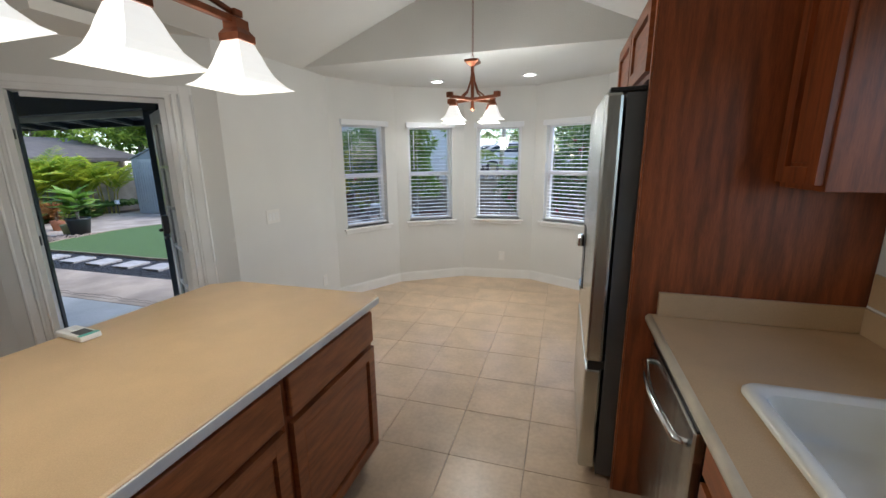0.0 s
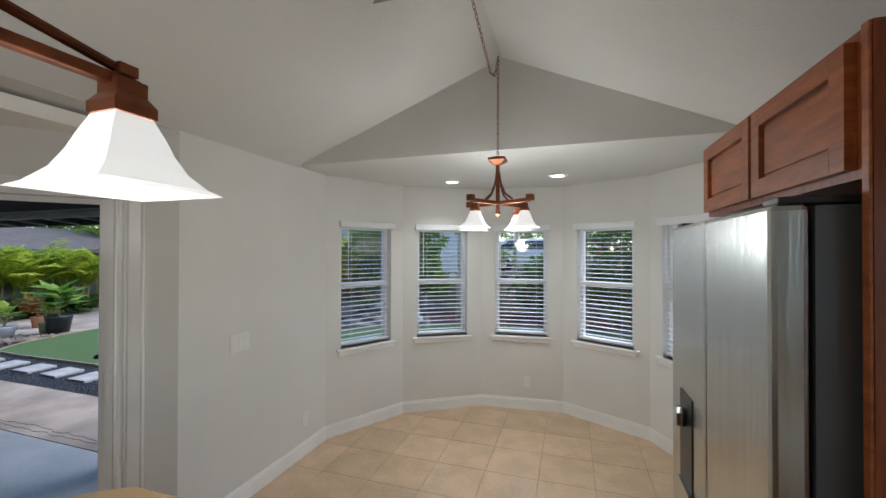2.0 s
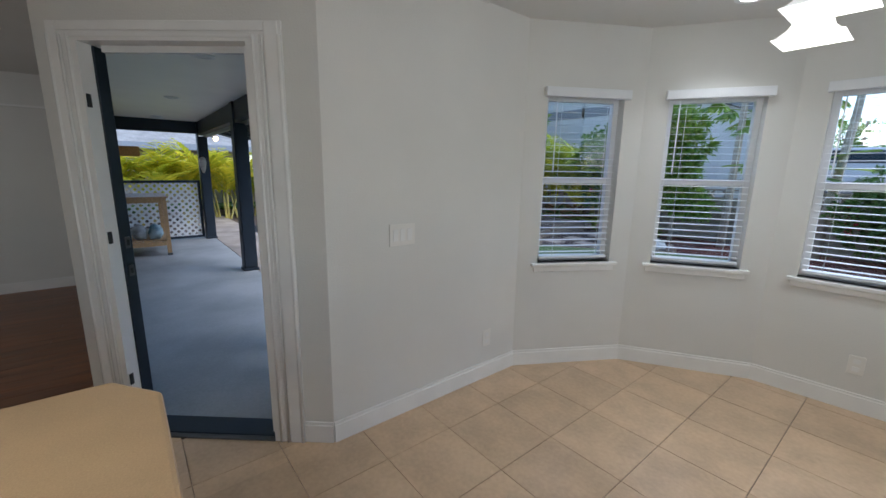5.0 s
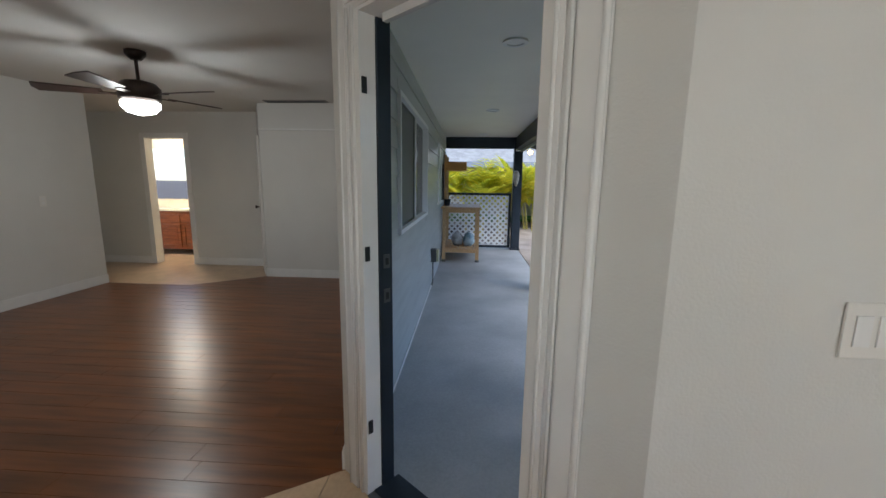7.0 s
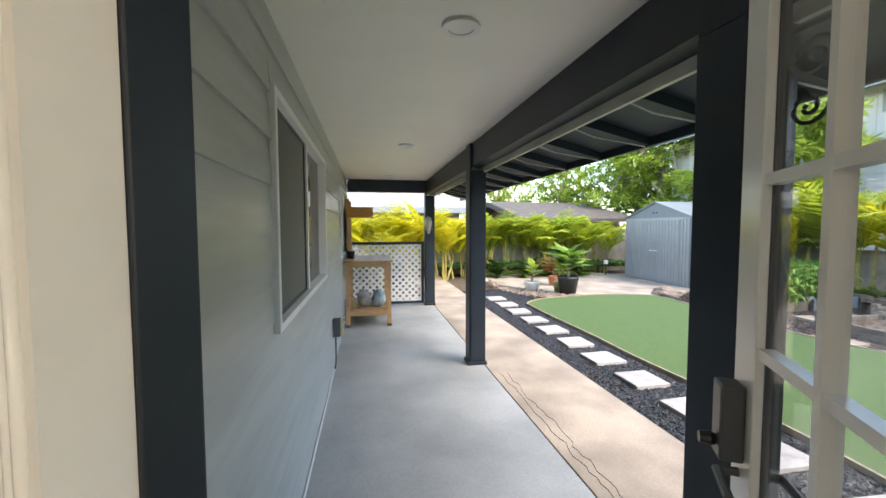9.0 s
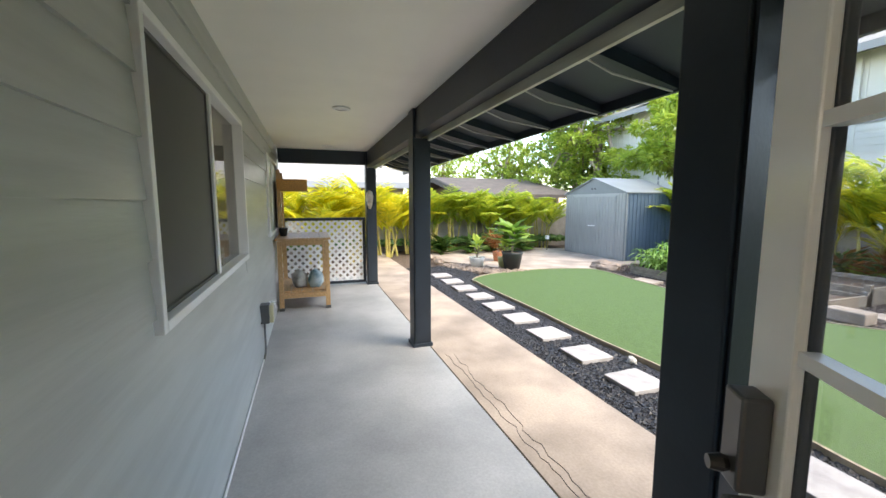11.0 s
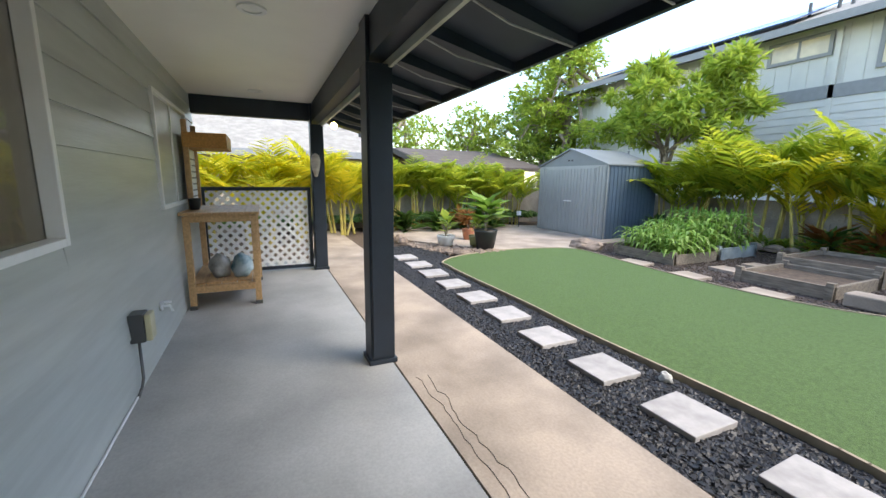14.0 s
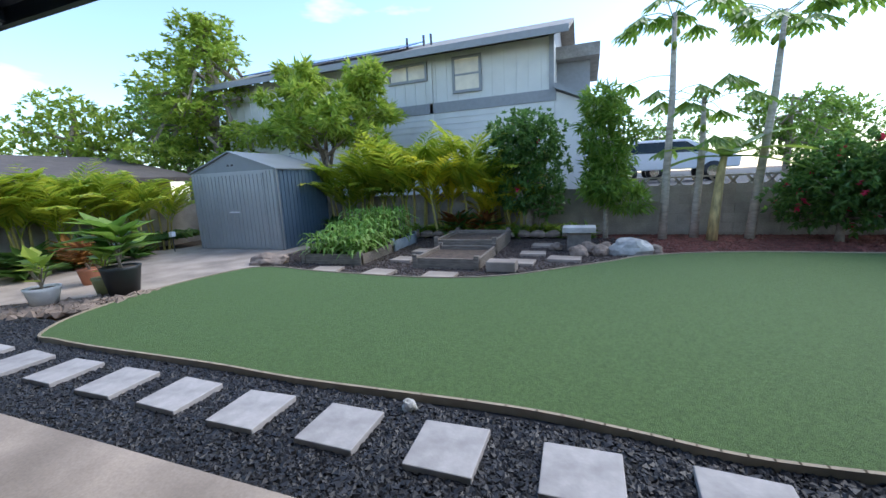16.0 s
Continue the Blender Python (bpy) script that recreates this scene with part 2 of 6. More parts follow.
def tube(bm, points, radius, sides=8, radii=None, caps=True):
    """A round bar along points."""
    rings = []
    pts = [Vector(p) for p in points]
    for i, p in enumerate(pts):
        d = (pts[min(i + 1, len(pts) - 1)] - pts[max(i - 1, 0)]).normalized()
        u = d.orthogonal().normalized() if abs(d.z) > 0.95 else d.cross(Vector((0, 0, 1))).normalized()
        w = d.cross(u)
        r = radii[i] if radii else radius
        rings.append([bm.verts.new(p + r * (math.cos(k * math.tau / sides) * u + math.sin(k * math.tau / sides) * w)) for k in range(sides)])
    for a_, b_ in zip(rings, rings[1:]):
        for k in range(sides):
            bm.faces.new((a_[k], a_[(k + 1) % sides], b_[(k + 1) % sides], b_[k]))
    if caps:
        bm.faces.new(rings[0][::-1])
        bm.faces.new(rings[-1])
    return bm


def lathe(bm, profile, sides=20, m=None, squash=1.0, square=0):
    """A turned shape from (radius, z) pairs; square > 0 gives four-sided rings."""
    n = 4 if square else sides
    rings = []
    for r, z in profile:
        ring = []
        for k in range(n):
            an = (k + (0.5 if square else 0)) * math.tau / n
            rr = r * (math.sqrt(2) if square else 1)
            v = Vector((rr * math.cos(an), rr * math.sin(an) * squash, z))
            ring.append(bm.verts.new(m @ v if m else v))
        rings.append(ring)
    for a_, b_ in zip(rings, rings[1:]):
        for k in range(n):
            bm.faces.new((a_[k], a_[(k + 1) % n], b_[(k + 1) % n], b_[k]))
    bm.faces.new(rings[0][::-1])
    bm.faces.new(rings[-1])
    return bm


def obj(name, bm, material, bevel=0.0, smooth=False):
    me = bpy.data.meshes.new(name)
    if bevel:
        bmesh.ops.bevel(bm, geom=bm.edges[:], offset=bevel, segments=2, affect="EDGES", profile=0.5)
    bmesh.ops.recalc_face_normals(bm, faces=bm.faces[:])
    bm.to_mesh(me)
    bm.free()
    if smooth:
        me.polygons.foreach_set("use_smooth", [True] * len(me.polygons))
    me.materials.append(material)
    return new(name, me)


def part(name, bm, material, parent, label="", bevel=0.0, smooth=False):
    ob = obj(name, bm, material, bevel, smooth)
    ob.parent = parent
    if label:
        ob["label"] = label
    return ob


def share(name, me, parent, m):
    ob = new(name, me)
    ob.parent = parent
    ob.matrix_basis = m
    return ob


def thing(name, m, label, category, group="", kind=""):
    ob = new(name)
    ob.empty_display_size = 0.1
    ob.matrix_basis = m
    return tagged(ob, label, category, group, kind)


def BM():
    return bmesh.new()


def bx(*a, m=None):
    return box(bmesh.new(), *a, m=m)


def structure(name, bm, material, label, category, bevel=0.0, smooth=False):
    return tagged(obj(name, bm, material, bevel, smooth), label, category, kind="structure")


def along(p0, p1, z=0.0):
    """A frame at p0 whose x runs to p1, and y to the left of that."""
    return pose(p0[0], p0[1], z, 0, 0, math.degrees(math.atan2(p1[1] - p0[1], p1[0] - p0[0])))


def wall(name, p0, p1, z0, z1, thick, material, label, openings=()):
    """A wall from p0 to p1 with real openings (s0, s1, z0, z1); its thickness lies to the left."""
    m = along(p0, p1)
    n = math.dist(p0, p1)
    bm = BM()
    s = 0.0
    for a0, a1, b0, b1 in sorted(openings):
        if a0 > s:
            box(bm, s, a0, 0, thick, z0, z1)
        if b0 > z0:
            box(bm, a0, a1, 0, thick, z0, b0)
        if b1 < z1:
            box(bm, a0, a1, 0, thick, b1, z1)
        s = a1
    if s < n:
        box(bm, s, n, 0, thick, z0, z1)
    ob = structure(name, bm, material, label, "wall")
    ob.matrix_basis = m
    return ob


def clip(poly, keep):
    """Clips a polygon to a convex one (counter-clockwise)."""
    for i in range(len(keep)):
        (ax, ay), (bx_, by) = keep[i], keep[(i + 1) % len(keep)]
        side = lambda p: (bx_ - ax) * (p[1] - ay) - (by - ay) * (p[0] - ax)
        out = []
        for j in range(len(poly)):
            p, q = poly[j], poly[(j + 1) % len(poly)]
            sp, sq = side(p), side(q)
            if sp >= 0:
                out.append(p)
            if sp * sq < 0:
                k = sp / (sp - sq)
                out.append((p[0] + k * (q[0] - p[0]), p[1] + k * (q[1] - p[1])))
        poly = out
        if len(poly) < 3:
            return []
    return poly


def area(poly):
    return abs(sum(p[0] * q[1] - q[0] * p[1] for p, q in zip(poly, poly[1:] + poly[:1]))) / 2

# ---- the house ----
P = -0.05                                   # patio level
H = 2.42                                    # flat ceilings
C = [(-1.84, 3.85), (-1.403, 4.612), (-0.655, 5.09), (0.232, 5.16), (1.0, 4.76), (1.70, 3.55)]
structure("floor", bx(-7.4, 1.9, -4.3, 1.40, -0.25, -0.012), GROUT, "grout bed under the indoor floors", "floor")
structure("floor_nook", prism(BM(), [(-2.95, 1.40), (1.85, 1.40), (1.85, 3.6)] + C[::-1][1:] + [(-1.84, 2.42)], -0.25, -0.012), GROUT, "grout bed under the nook tiles", "floor")
wall("wall_nook", (-1.84, 3.85), (-1.84, 2.42), 0, 3.2, -0.14, WALL, "white painted wall beside the breakfast nook")
DOOR0, DOOR1 = (-1.84, 2.42), (-2.69, 1.43)
wall("wall_door", DOOR0, DOOR1, 0, 3.2, -0.075, WALL, "white diagonal wall with the patio door opening", [(0.27, 1.145, 0, 2.045)])
wall("wall_living_north", (-2.69, 1.43), (-6.45, 1.43), 0, 2.6, -0.04, WALL, "white living room wall along the patio", [(1.16, 3.0, 1.02, 2.0)])
wall("wall_living_west", (-6.45, 1.43), (-6.45, -0.91), 0, 2.6, -0.14, WALL, "white living room end wall")
wall("wall_hall_side", (-6.45, -0.91), (-7.12, -1.3), 0, 2.6, -0.14, WALL, "white wall at the hall door")
wall("wall_hall", (-7.12, -1.3), (-7.12, -4.1), 0, 2.6, -0.14, WALL, "white hall wall with the bathroom doorway", [(1.2, 1.84, 0, 2.02)])
wall("wall_hall_end", (-7.12, -4.1), (-5.87, -4.1), 0, 2.6, -0.14, WALL, "white hall end wall")
wall("wall_hall_return", (-5.87, -4.1), (-5.87, -2.975), 0, 2.6, -0.14, WALL, "white hall return wall")
wall("wall_living_south", (-5.87, -2.83), (1.70, -2.83), 0, 3.2, -0.14, WALL, "white living room side wall")
wall("wall_kitchen_east", (1.70, -2.83), (1.70, 3.55), 0, 3.2, -0.14, WALL, "white kitchen wall behind the sink counter", [(2.95, 4.25, 1.08, 2.0)])
for i in range(5):
    p, q = C[i], C[i + 1]
    wall("wall_bay_%d" % (i + 1), q, p, 0, 2.6, -0.14, WALL, "white bay wall with a window", [(math.dist(p, q) - 0.44 - 0.285, math.dist(p, q) - 0.44 + 0.285, 0.80, 1.98)])
RX, RZ, GY = -0.14, 3.07, 3.45              # the vault's ridge, and the gable's plane
structure("ceiling_nook", prism(BM(), [(-1.98, GY), (1.84, GY)] + [(x * 1.06, y + 0.14) for x, y in C[::-1]], H + 0.01, H + 0.14), CEIL, "flat white ceiling over the bay", "ceiling")
bm = BM()
prism(bm, [(-1.84, H + 0.012), (1.34, H + 0.012), (RX, RZ)], -GY - 0.1, -GY + 0.004, pose(0, 0, 0, 90))
structure("wall_gable", bm, CEIL, "white gable above the nook's soffit", "wall")
for nm, x0, x1 in (("ceiling_vault_west", -1.84, RX), ("ceiling_vault_east", 1.34, RX)):
    bm = BM()
    prism(bm, [(x0, H), (x1, RZ), (x1, RZ + 0.12), (x0, H + 0.12)], -GY - 0.02, 2.83, pose(0, 0, 0, 90))
    structure(nm, bm, CEIL, "sloping white vaulted ceiling", "ceiling")
structure("ceiling_soffit", bx(1.335, 1.84, -2.83, GY, H - 0.002, H + 0.15), CEIL, "white flat ceiling over the cabinets", "ceiling")
structure("ceiling_living", prism(BM(), [(-7.3, -4.3), (-1.835, -4.3), (-1.835, 2.44), (-2.70, 1.45), (-7.3, 1.45)], H, H + 0.12), CEIL, "flat white living room ceiling", "ceiling")
# an unseen roof over it all, added to shade the garden
bm = BM()
prism(bm, [(-5.2, 2.75), (-0.5, 4.3), (2.4, 3.0), (2.4, 2.9), (-0.5, 4.15), (-5.2, 2.62)], -9.9, 3.5, pose(0, 0, 0, 90, 0, 90))
roof = structure("roof", bm, SHINGLE, "unseen shingled roof of the house, added for shade", "roof")
structure("roof_nook", prism(BM(), [(-2.6, 3.4), (2.4, 3.4), (1.7, 5.2), (0.4, 6.0), (-0.9, 6.0), (-2.0, 5.2)], 3.22, 3.32), SHINGLE, "unseen shingled roof added over the bay", "roof")


def baseboards(name, pts):
    bm = BM()
    for p, q in zip(pts, pts[1:]):
        box(bm, 0, math.dist(p, q), -0.015, -0.002, 0, 0.10, along(p, q))
        box(bm, 0, math.dist(p, q), -0.010, -0.002, 0.10, 0.118, along(p, q))
    structure(name, bm, TRIM, "white painted baseboard", "baseboard")


baseboards("baseboard_nook", [(-1.94, 2.304), (-1.84, 2.42)] + C)
baseboards("baseboard_living", [(-5.87, -2.83), (-1.0, -2.83)][::-1])
baseboards("baseboard_living_west", [(-7.12, -1.3), (-6.45, -0.91), (-6.45, 1.43), (-2.69, 1.43)])
baseboards("baseboard_hall", [(-7.12, -4.1), (-7.12, -3.2)])
baseboards("baseboard_hall_door", [(-7.12, -2.42), (-7.12, -1.3)])

# patio door: frame, casing, leaf
DM = along(DOOR1, DOOR0)
door = thing("door_1", DM, "white wooden patio door frame with molded casing", "door frame", kind="structure")
part("jamb", bx(0.985, 1.033, -0.015, 0.088, 0, 2.04), TRIM, door)
part("jamb", bx(0.162, 0.212, -0.015, 0.060, 0, 2.04), TRIM, door)
part("head", bx(0.212, 0.985, -0.015, 0.085, 2.005, 2.04), TRIM, door)
part("outer_jamb", bx(0.165, 0.220, 0.061, 0.128, 0, 2.004), NAVY, door, "dark blue outer jamb", bevel=0.003)
part("stop", bx(0.945, 0.984, 0.045, 0.088, 0, 2.004), TRIM, door, "white door stop", bevel=0.003)
part("stop", bx(0.26, 0.944, 0.06, 0.084, 1.975, 2.004), TRIM, door, "white door stop")
part("threshold", bx(0.213, 0.985, 0.015, 0.16, -0.06, 0.012), NAVY, door, "dark metal threshold", bevel=0.004)
part("sill_strip", bx(0.213, 0.985, -0.02, 0.0145, -0.01, 0.008), GRAY_S, door, "gray metal sill strip", bevel=0.003)
for s0, s1, t0, t1, z0, z1 in ((1.010, 1.15, -0.012, 0.0, 0, 2.09), (1.075, 1.135, -0.022, -0.012, 0, 2.085), (1.022, 1.045, -0.018, -0.012, 0, 2.03), (0.075, 0.185, -0.012, 0.0, 0, 2.09), (0.085, 0.13, -0.022, -0.012, 0, 2.085), (0.152, 0.172, -0.018, -0.012, 0, 2.03),
                               (0.186, 1.009, -0.012, 0.0, 2.015, 2.09), (0.131, 1.074, -0.022, -0.012, 2.045, 2.085), (0.173, 1.021, -0.018, -0.012, 2.018, 2.032)):
    part("casing", bx(s0, s1, t0 - 0.002, t1 - 0.002, z0, z1), TRIM, door, bevel=0.003)
for sx, r in ((1.022, 0.007), (1.062, 0.006), (1.140, 0.010), (0.176, 0.007), (0.138, 0.006), (0.088, 0.010)):
    part("bead", tube(BM(), [(sx, -0.018, 0), (sx, -0.018, 2.03)], r, 10), TRIM, door, smooth=True)
for z in (0.30, 1.07, 1.72):
    part("strike_plate", bx(0.2125, 0.217, -0.006, 0.016, z, z + 0.06), BLACKP, door, "dark metal strike plate")
for z in (0.88, 1.03):
    part("latch_plate", bx(0.2205, 0.224, 0.080, 0.112, z, z + 0.06), GRAY_S, door, "small metal latch plate")
    part("latch_hole", bx(0.2242, 0.2255, 0.088, 0.104, z + 0.015, z + 0.045), BLACKP, door, "dark latch hole")
part("hinge", bx(0.979, 0.9845, 0.006, 0.040, 0.92, 1.08), CHROME, door, "pale metal plate on the jamb", bevel=0.002)
part("hinge", tube(BM(), [(0.976, 0.008, 0.93), (0.976, 0.008, 1.07)], 0.006, 8), TRIM, door, "painted hinge knuckle")
HINGE, FREE = (-2.12, 2.27), (-2.875, 2.715)
LM = along(HINGE, FREE, -0.02)
leaf = thing("door_leaf", LM, "open white glazed door leaf with muntins beside the patio", "door", kind="structure")
LW = 0.86
for x0, x1, z0, z1 in ((0, 0.11, 0, 2.0), (LW - 0.11, LW, 0, 2.0), (0.11, LW - 0.11, 0, 0.18), (0.11, LW - 0.11, 1.90, 2.0)):
    part("stile", bx(x0, x1, 0.001, 0.019, z0, z1), TRIM, leaf, bevel=0.004)
    part("outer_stile", bx(x0, x1, -0.018, 0.0, z0, z1), NAVY, leaf, "dark blue outer face", bevel=0.003)
for x in (0.323, 0.537):
    part("muntin", bx(x - 0.011, x + 0.011, -0.015, 0.015, 0.18, 1.90), TRIM, leaf)
for k in range(1, 5):
    z = 0.18 + k * 1.72 / 5
    part("muntin", bx(0.11, LW - 0.11, -0.014, 0.014, z - 0.011, z + 0.011), TRIM, leaf)
pane = part("pane", bx(0.112, LW - 0.112, -0.003, 0.003, 0.182, 1.898), GLASS, leaf)
pane.visible_shadow = False
lock = part("deadbolt", bx(LW - 0.085, LW - 0.025, 0.020, 0.066, 0.965, 1.13), GRAY_S, leaf, "dark gray keypad lock", bevel=0.006)
part("turn_knob", lathe(BM(), [(0.012, 0), (0.016, 0.01), (0.012, 0.03)], 12, pose(LW - 0.055, 0.067, 1.0, -90)), BLACKP, leaf)
part("lever", tube(BM(), [(LW - 0.05, -0.019, 0.93), (LW - 0.05, -0.06, 0.93), (LW - 0.15, -0.065, 0.925)], 0.010), GRAY_S, leaf, "dark metal lever handle")
part("lever", tube(BM(), [(LW - 0.05, 0.02, 0.93), (LW - 0.05, 0.06, 0.93), (LW - 0.15, 0.065, 0.925)], 0.010), GRAY_S, leaf, "dark metal lever handle")

# siding: lap boards along the patio
SY = 1.50
sid = structure("wall_siding", prism(BM(), [(-9.75, 1.471), (-6.6, 1.471), (-6.6, 1.484), (-9.75, 1.484)], P, 2.45), SIDING, "gray lap siding of the house", "wall")
bm = BM()


def lap(x0, x1, z0, z1):
    bmb = BM()
    prism(bmb, [(SY - 0.028, z0), (SY, z0), (SY - 0.014, z1), (SY - 0.028, z1)], x0, x1, Matrix(((0, 0, 1, 0), (1, 0, 0, 0), (0, 1, 0, 0), (0, 0, 0, 1))))
    return bmb


WINS = [(-5.71, -3.83, 1.005, 2.02), (-9.05, -7.53, 1.02, 2.02)]
z = P
row = 0
while z < 2.33:
    z1 = min(z + 0.185, 2.36)
    spans = [(-9.75, -2.80)]
    for a0, a1, b0, b1 in WINS:
        if z1 > b0 + 0.01 and z < b1 - 0.01:
            nxt = []
            for s0, s1 in spans:
                nxt += [(s0, a0), (a1, s1)] if s0 < a0 and a1 < s1 else [(s0, s1)]
            spans = nxt
    for s0, s1 in spans:
        part("siding_board", lap(s0, s1, z, z1 + 0.004), SIDING, sid)
    for a0, a1, b0, b1 in WINS:
        if z < b0 - 0.01 < z1 - 0.02:
            part("siding_board", lap(a0, a1, z, b0), SIDING, sid)
        if z + 0.02 < b1 < z1 - 0.01:
            part("siding_board", lap(a0, a1, b1, z1 + 0.004), SIDING, sid)
    z, row = z1, row + 1
wall("wall_bedroom", (-6.45, 1.36), (-9.72, 1.36), P, 2.4, -0.11, WALL, "wall behind the siding", [(1.08, 2.60, 1.04, 2.0)])
structure("room_behind_window", bx(-9.6, -6.7, -0.6, -0.5, 0, 2.4), WALL, "plain wall of the room behind the window", "wall")
structure("wall_outer_nook", bx(-1.985, -1.982, 2.45, 4.0, P, 3.2), SIDING, "gray outer wall beside the door", "wall")
structure("patio_ceiling", bx(-9.72, -1.99, 1.486, 3.16, 2.33, 2.40), PATIOC, "white painted patio ceiling", "ceiling")


def slider(x0, x1, z0, z1):
    """A white sliding window with a dark screen on one half."""
    w = thing("window_%d" % (6 if x1 > -6 else 7), pose(x0, SY - 0.072, z0), "white vinyl sliding window with a dark screen", "window", kind="structure")
    n, h = x1 - x0, z1 - z0
    for a0, a1, b0, b1 in ((0, 0.036, 0, h), (n - 0.036, n, 0, h), (0.036, n - 0.036, 0, 0.036), (0.036, n - 0.036, h - 0.036, h)):
        part("frame", bx(a0, a1, 0, 0.090, b0, b1), VINYL, w, bevel=0.004)
    mid = n * 0.48
    part("meeting_stile", bx(mid - 0.022, mid + 0.022, 0.02, 0.066, 0.036, h - 0.036), VINYL, w, bevel=0.003)
    g = part("pane", bx(0.036, n - 0.036, 0.02, 0.026, 0.036, h - 0.036), glass_mat("dim_pane", (0.55, 0.57, 0.57)), w)
    part("screen", bx(mid + 0.022, n - 0.036, 0.045, 0.047, 0.036, h - 0.036), glass_mat("screen_mesh", (0.18, 0.18, 0.18), 0.6), w, "dark insect screen")
    for a0, a1, b0, b1 in ((mid + 0.022, mid + 0.036, 0.036, h - 0.036), (n - 0.050, n - 0.036, 0.036, h - 0.036), (mid + 0.036, n - 0.050, 0.036, 0.050), (mid + 0.036, n - 0.050, h - 0.050, h - 0.036)):
        part("screen_frame", bx(a0, a1, 0.040, 0.054, b0, b1), GRAY_S, w)


for wn_ in WINS:
    slider(*wn_)

# posts and beams of the patio
for px in (-3.18, -6.285, -9.62):
    post = thing("post", pose(px, 3.025, P), "dark navy painted square patio post", "post", "patio posts")
    part("shaft", bx(-0.09, 0.09, -0.09, 0.09, 0, 2.10), NAVY, post, bevel=0.006)
    part("face_board", bx(-0.10, -0.091, -0.075, 0.075, 0.06, 2.05), NAVY, post)
    part("face_board", bx(0.091, 0.10, -0.075, 0.075, 0.06, 2.05), NAVY, post)
    part("upper_board", bx(-0.088, 0.088, -0.088, -0.061, 2.101, 2.379), NAVY, post, bevel=0.003)
    part("foot", bx(-0.105, 0.105, -0.105, 0.105, 0, 0.035), NAVY, post, bevel=0.003)
structure("beam", bx(-9.9, -1.99, 2.965, 3.085, 2.085, 2.329), NAVY, "long dark navy patio beam", "beam")
structure("beam_end", bx(-9.68, -9.57, 1.50, 2.965, 2.10, 2.329), NAVY, "dark navy beam at the patio's end", "beam")
strip = structure("beam_board", bx(-9.9, -1.99, 3.087, 3.11, 2.03, 2.11), mat("pale_board", (0.52, 0.52, 0.44), 0.7, vary=0.25, scale=4, stretch=(0.4, 3, 3)), "pale worn board with hooks along the beam", "trim")
for k in range(12):
    x = -3.6 - 0.5 * k
    part("hook", tube(BM(), [(x, 3.111, 2.07), (x, 3.13, 2.07), (x, 3.135, 2.05), (x, 3.12, 2.035)], 0.003, 6), BLACKP, strip)
# sloping eave: sheathing, rafters, fascia
EY, EZ, BZ = 3.92, 2.06, 2.32
bm = BM()
prism(bm, [(3.112, BZ - 0.10 + 0.10), (EY, EZ + 0.045), (EY, EZ + 0.075), (3.112, BZ + 0.03)], -10.9, -1.9, Matrix(((0, 0, 1, 0), (1, 0, 0, 0), (0, 1, 0, 0), (0, 0, 0, 1))))
eave = structure("eave", bm, NAVY2, "dark navy eave of the patio roof", "roof")
part("fascia", bx(-10.9, -1.9, EY, EY + 0.03, EZ - 0.02, EZ + 0.10), NAVY, eave)
GAPL = mat("sheathing_gap", (0.45, 0.46, 0.45), 0.6, vary=0.2)
for k in range(14):
    x = -2.35 - 0.61 * k
    M_ = Matrix(((0, 0, 1, 0), (1, 0, 0, 0), (0, 1, 0, 0), (0, 0, 0, 1)))
    part("rafter", prism(BM(), [(3.112, BZ - 0.09), (EY - 0.001, EZ - 0.01), (EY - 0.001, EZ + 0.044), (3.112, BZ - 0.001)], x, x + 0.045, M_), NAVY2, eave)
    part("flashing", prism(BM(), [(3.115, BZ - 0.096), (3.50, BZ - 0.224), (EY - 0.002, EZ - 0.018), (EY - 0.002, EZ - 0.011), (3.50, BZ - 0.217), (3.115, BZ - 0.090)], x + 0.002, x + 0.014, M_), GAPL, eave, "pale worn strip under the rafter")

# patio floor
structure("patio_floor", bx(-10.4, -1.99, 1.47, 3.095, -0.25, P), CONC, "smooth gray concrete patio slab", "floor")
structure("patio_step", prism(BM(), [(-2.78, 1.44), (-1.99, 2.36), (-1.99, 3.0), (-2.78, 1.8)], -0.25, P - 0.002), CONC, "gray concrete in front of the door", "floor")
structure("walkway", bx(-14.0, -1.5, 3.11, 4.0, -0.25, P - 0.002), CONC2, "stained tan concrete walkway", "path")
structure("patio_joint", bx(-10.4, -1.99, 3.09, 3.115, -0.25, P - 0.012), CRACK, "dark expansion joint", "joint")

# garden ground
structure("ground", bx(-300, 300, -300, 300, -0.6, -0.14), SOIL, "bare soil ground of the yard", "ground")
structure("gravel_bed", bx(-11.2, 6.0, 4.0, 4.95, -0.2, P - 0.035), GRAVEL, "black lava gravel bed", "gravel")
structure("gravel_garden", prism(BM(), [(-10.4, 7.3), (-3.5, 7.3), (-3.0, 12.0), (-10.4, 12.0)], -0.2, P - 0.045), mat("dark_mulch_gravel", (0.07, 0.055, 0.05), 0.9, vary=0.5, scale=30, bump=0.6, bump_scale=60), "dark mulch of the vegetable garden", "mulch")
structure("mulch_bed", prism(BM(), [(-4.6, 9.0), (9, 9.0), (9, 12.35), (-4.6, 12.35)], -0.2, P - 0.055), MULCH, "red mulch bed along the block wall", "mulch")
structure("driveway", prism(BM(), [(-16, 5.2), (-12.0, 5.2), (-10.15, 6.35), (-9.6, 7.85), (-10.1, 9.3), (-9.9, 12.0), (-13.6, 12.0), (-13.6, 9.6), (-16, 7.5)], -0.2, P - 0.02), CONC2, "pale concrete pad in front of the shed", "path")
